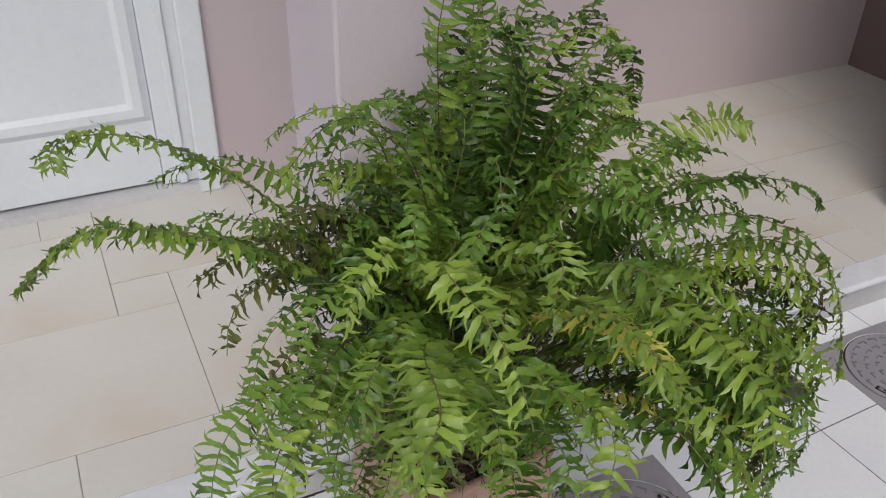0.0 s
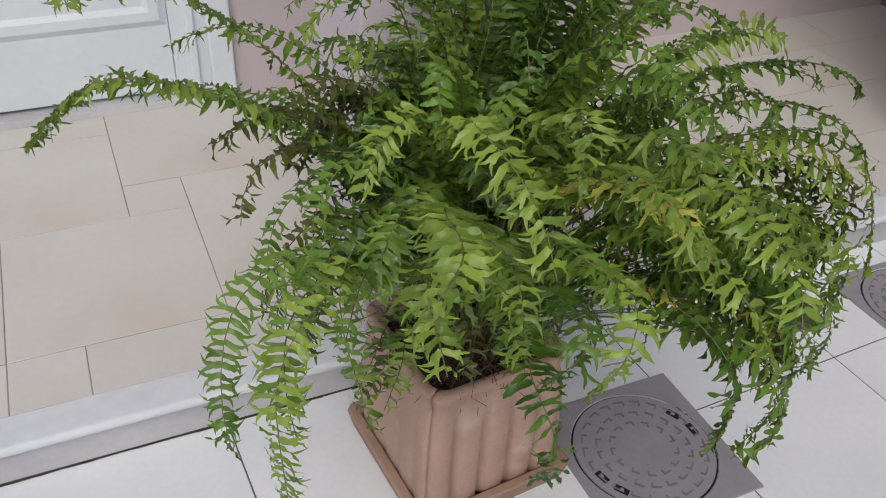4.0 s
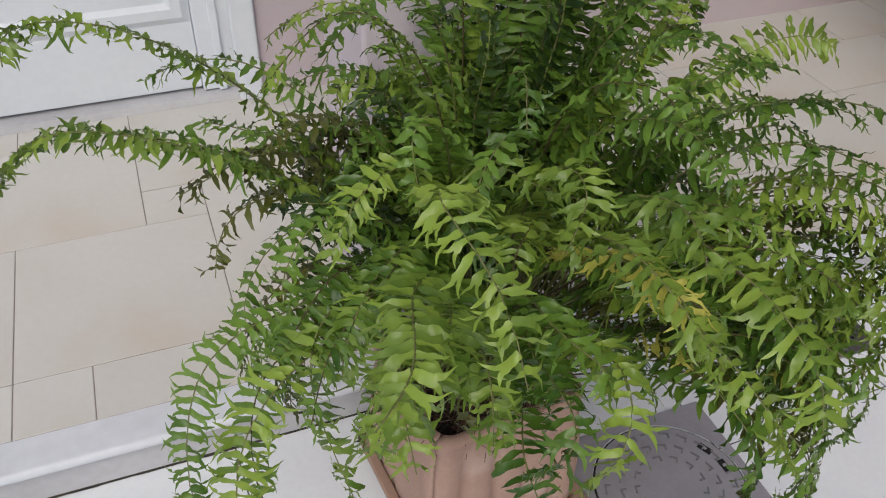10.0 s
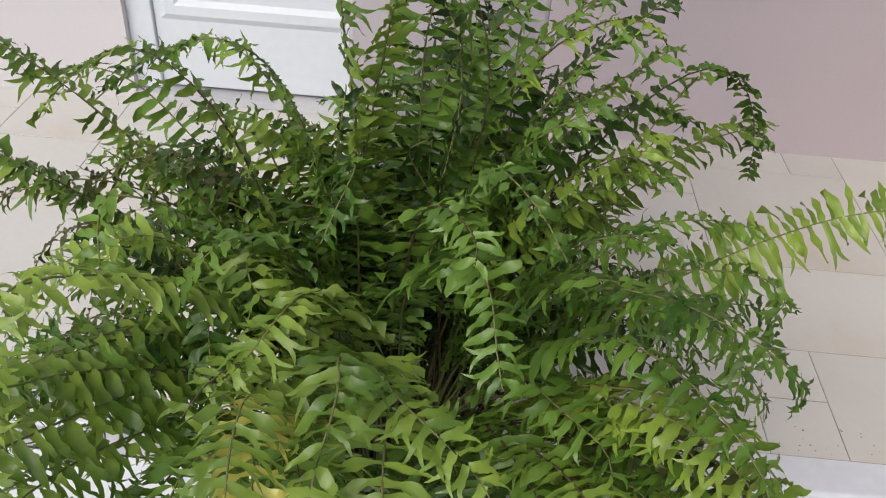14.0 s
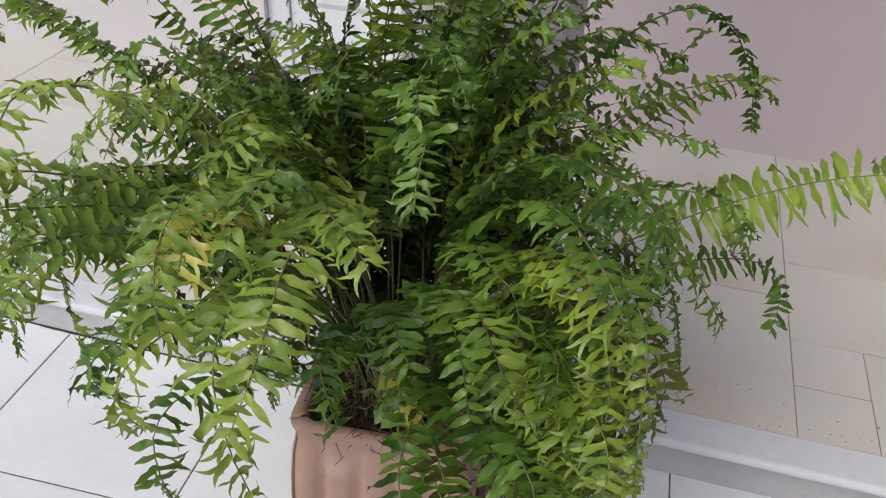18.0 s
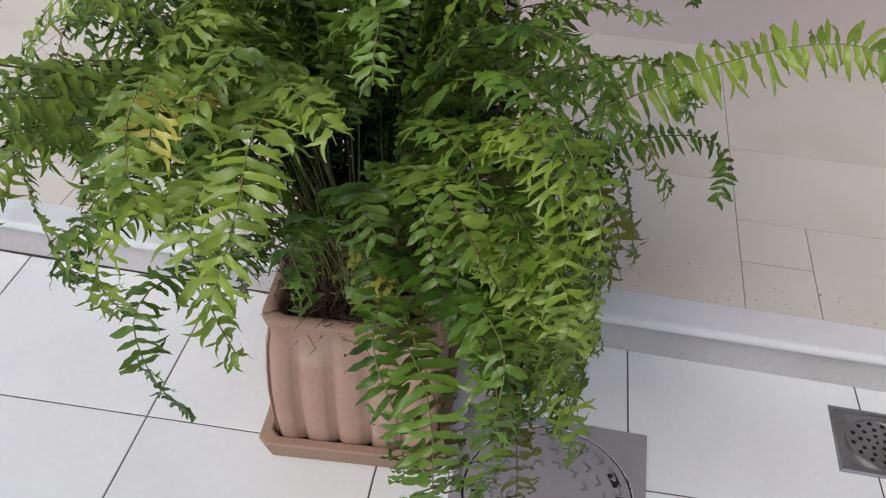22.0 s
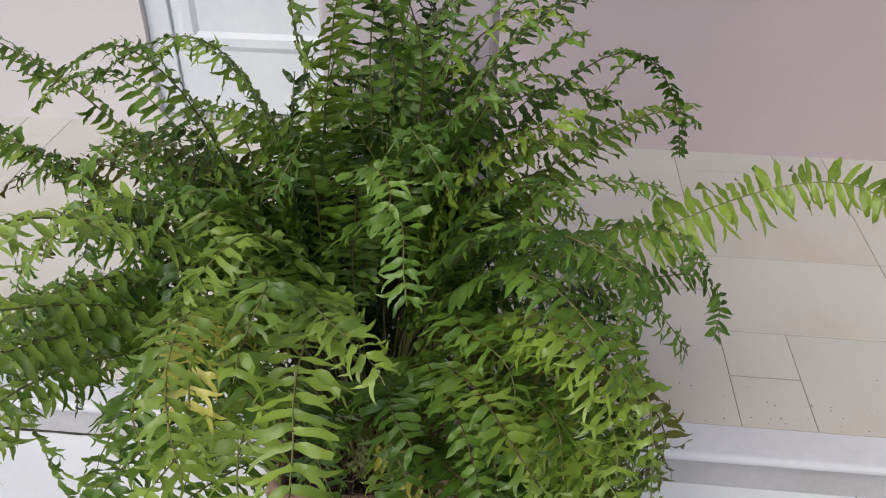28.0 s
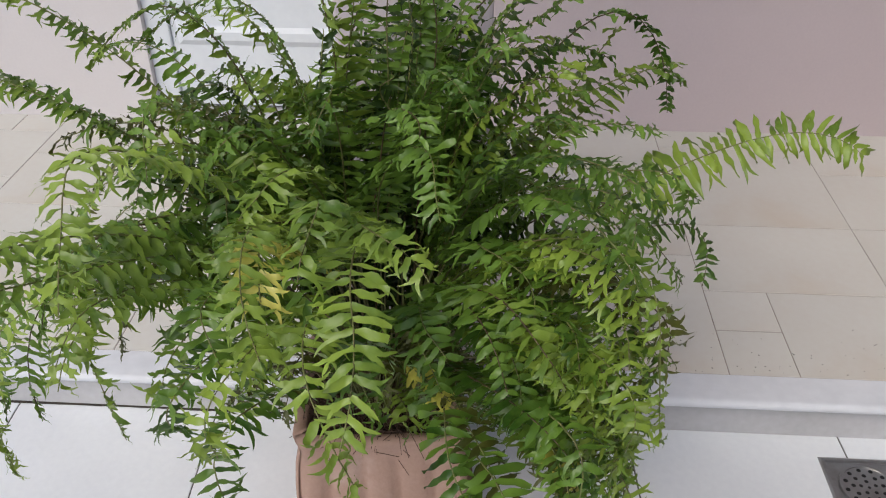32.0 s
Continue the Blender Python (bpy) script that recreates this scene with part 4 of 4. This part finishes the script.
# the bush itself: fronds in tiers, from the low flanks to the upright heart
tier_rnd = random.Random(14)
for count, r0, r1, z0, z1, rise0, rise1, over0, over1, front, looks in (
        (44, 0.24, 0.34, 0.66, 0.82, 0.42, 0.55, 0.03, 0.10, 0.25, (L_MID, L_LIGHT, L_MID, L_LIGHT)),
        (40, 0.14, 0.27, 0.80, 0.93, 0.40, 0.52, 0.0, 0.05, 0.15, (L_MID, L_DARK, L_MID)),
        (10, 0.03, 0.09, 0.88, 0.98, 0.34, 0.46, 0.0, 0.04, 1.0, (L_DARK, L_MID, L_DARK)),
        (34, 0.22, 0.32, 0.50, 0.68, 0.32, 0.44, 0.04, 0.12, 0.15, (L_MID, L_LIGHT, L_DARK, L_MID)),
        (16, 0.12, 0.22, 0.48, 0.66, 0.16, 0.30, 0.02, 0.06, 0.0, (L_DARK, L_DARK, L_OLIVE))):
    for i in range(count):
        deg = 360 * (i + tier_rnd.uniform(-0.4, 0.4)) / count % 360
        a, r = math.radians(deg), tier_rnd.uniform(r0, r1)
        tz, pick = tier_rnd.uniform(z0, z1), tier_rnd.random()
        if 205 < deg < 335 and pick > front:
            continue
        if 0.17 < CX + 0.035 + r * math.cos(a) < 0.36 and 200 < deg < 340:
            continue
        if 95 < deg < 172 and pick > 0.6:
            continue
        tx, ty = CX + 0.035 + r * math.cos(a), CY - 0.02 + r * math.sin(a)
        if 95 < deg < 212:
            # towards the door the bush is lower and thinner
            tx, ty, tz = CX + (tx - CX) * 0.8, CY + (ty - CY) * 0.85, min(tz, 0.80)
        if tx < 0.14:
            tz = min(tz, 0.74)
        if ty > PY0 - 0.05 and PX0 - 0.09 < tx < PX1 + 0.09:
            ty = PY0 - 0.05 - (ty - PY0) * 0.2
        reach((tx, ty, tz), tier_rnd.uniform(rise0, rise1), tier_rnd.uniform(over0, over1), tier_rnd.choice(looks), bare=tier_rnd.uniform(0.4, 0.58),
              twist=tier_rnd.uniform(-0.5, 0.5), long=tier_rnd.uniform(0.032, 0.042), gap=tier_rnd.uniform(0.0125, 0.0155), crest=tier_rnd.uniform(0.1, 0.7))

# roots and dead fibre round the crown
bm_v, bm_f = [], []
rr = random.Random(31)
for i in range(620):
    a, r = rr.uniform(0, 2 * math.pi), rr.uniform(0.02, 0.105)
    b = Vector((r * math.cos(a), r * math.sin(a), rr.uniform(-0.01, 0.02)))
    pts = [b, b + Vector((rr.uniform(-0.03, 0.03), rr.uniform(-0.03, 0.03), rr.uniform(0.0, 0.05))), b + Vector((rr.uniform(-0.06, 0.06), rr.uniform(-0.07, 0.07), rr.uniform(-0.03, 0.10)))]
    v, f = tube(pts, 0.0010, 0.0005, 3)
    o = len(bm_v)
    bm_v += v
    bm_f += [tuple(k + o for k in q) for q in f]
for i in range(60):
    a, r = math.radians(rr.uniform(205, 305)), rr.uniform(0.075, 0.105)
    b = Vector((r * math.cos(a), r * math.sin(a), rr.uniform(0.0, 0.03)))
    d = Vector((math.cos(a + rr.uniform(-0.7, 0.7)), math.sin(a + rr.uniform(-0.7, 0.7)), 0))
    v, f = tube([b, b + d * rr.uniform(0.015, 0.035) + Vector((0, 0, rr.uniform(0.0, 0.03))), b + d * rr.uniform(0.03, 0.055) + Vector((0, 0, rr.uniform(-0.02, 0.025)))], 0.0009, 0.0004, 3)
    o = len(bm_v)
    bm_v += v
    bm_f += [tuple(k + o for k in q) for q in f]
roots = new("root_fibre", mesh_of("root_fibre", bm_v, bm_f, M_ROOT))
roots.parent = fern
tagged(roots, "tangled dry brown roots", kind="stuff")

# ---- floor pieces, last ----
tile_meshes = {}


def lay(parent, name, material, x0, y0, x1, y1, z, joint, lift=0.0):
    w, d = round(x1 - x0 - joint, 4), round(y1 - y0 - joint, 4)
    key = (w, d, material.name)
    if key not in tile_meshes:
        v, f = slab_tile(w, d)
        tile_meshes[key] = mesh_of(name, v, f, material)
    ob = new(name, tile_meshes[key])
    ob.parent = parent
    ob.location = ((x0 + x1) / 2, (y0 + y1) / 2, z + lift)
    return ob


tile_rnd = random.Random(3)
PITCH = 0.4022
SKEW = radians(2.3)


def yard_tile(x0, y0, x1, y1):
    """A white tile; the yard's tiles lie a little askew to the step and run in under it."""
    ob = lay(lower_floor, "tile", M_WHITE_TILE, x0, y0, x1, y1, 0.0, 0.003, tile_rnd.uniform(-0.0004, 0.0002))
    dx, dy = ob.location.x - 0.95, ob.location.y - 1.482
    ob.location.x, ob.location.y = 0.95 + dx * math.cos(SKEW) - dy * math.sin(SKEW), 1.482 + dx * math.sin(SKEW) + dy * math.cos(SKEW)
    ob.rotation_euler = (0, 0, SKEW)


xs = [0.621 + PITCH * k for k in range(-10, 11)]
ys = [1.482 - 0.4022 * k for k in range(0, 10)]
for x0, x1 in zip(xs, xs[1:]):
    yard_tile(x0, 1.482, x1, 1.8842)
    for y1, y0 in zip(ys, ys[1:]):
        yard_tile(x0, y0, x1, y1)

# the porch: tiles of one, two and three modules
GX, GY, MX, MY = -0.5416, STRIP_Y, 0.1344, 0.1344
K0, K1, J1 = -14, 24, 8
taken = set()


def porch_tile(k, j, w, h):
    cells = {(a, b) for a in range(k, k + w) for b in range(j, j + h)}
    if cells & taken or k < K0 or k + w > K1 or j + h > J1:
        return False
    taken.update(cells)
    y1 = min(GY + MY * (j + h), WALL_Y + 0.01)
    lay(porch_floor, "tile", M_PORCH, GX + MX * k, GY + MY * j, GX + MX * (k + w), y1, PORCH_Z, 0.0022, tile_rnd.uniform(-0.0003, 0.0003))
    return True


for k, j, w, h in ((0, 0, 1, 1), (1, 0, 3, 1), (0, 1, 3, 3), (2, 4, 1, 1), (2, 5, 3, 3), (-1, 4, 3, 3), (0, 7, 1, 1), (1, 7, 1, 1), (3, 1, 2, 4), (-3, 1, 3, 3), (-2, 0, 2, 1), (7, 0, 3, 3), (10, 0, 1, 1), (11, 0, 2, 2), (10, 1, 1, 1), (10, 2, 3, 2), (13, 1, 3, 3)):
    porch_tile(k, j, w, h)
for j in range(J1):
    for k in range(K0, K1):
        for w, h in tile_rnd.choice((((3, 3), (2, 2), (2, 1), (1, 1)), ((2, 3), (2, 2), (1, 2), (1, 1)), ((3, 2), (2, 2), (2, 1), (1, 1)))):
            if porch_tile(k, j, w, h):
                break
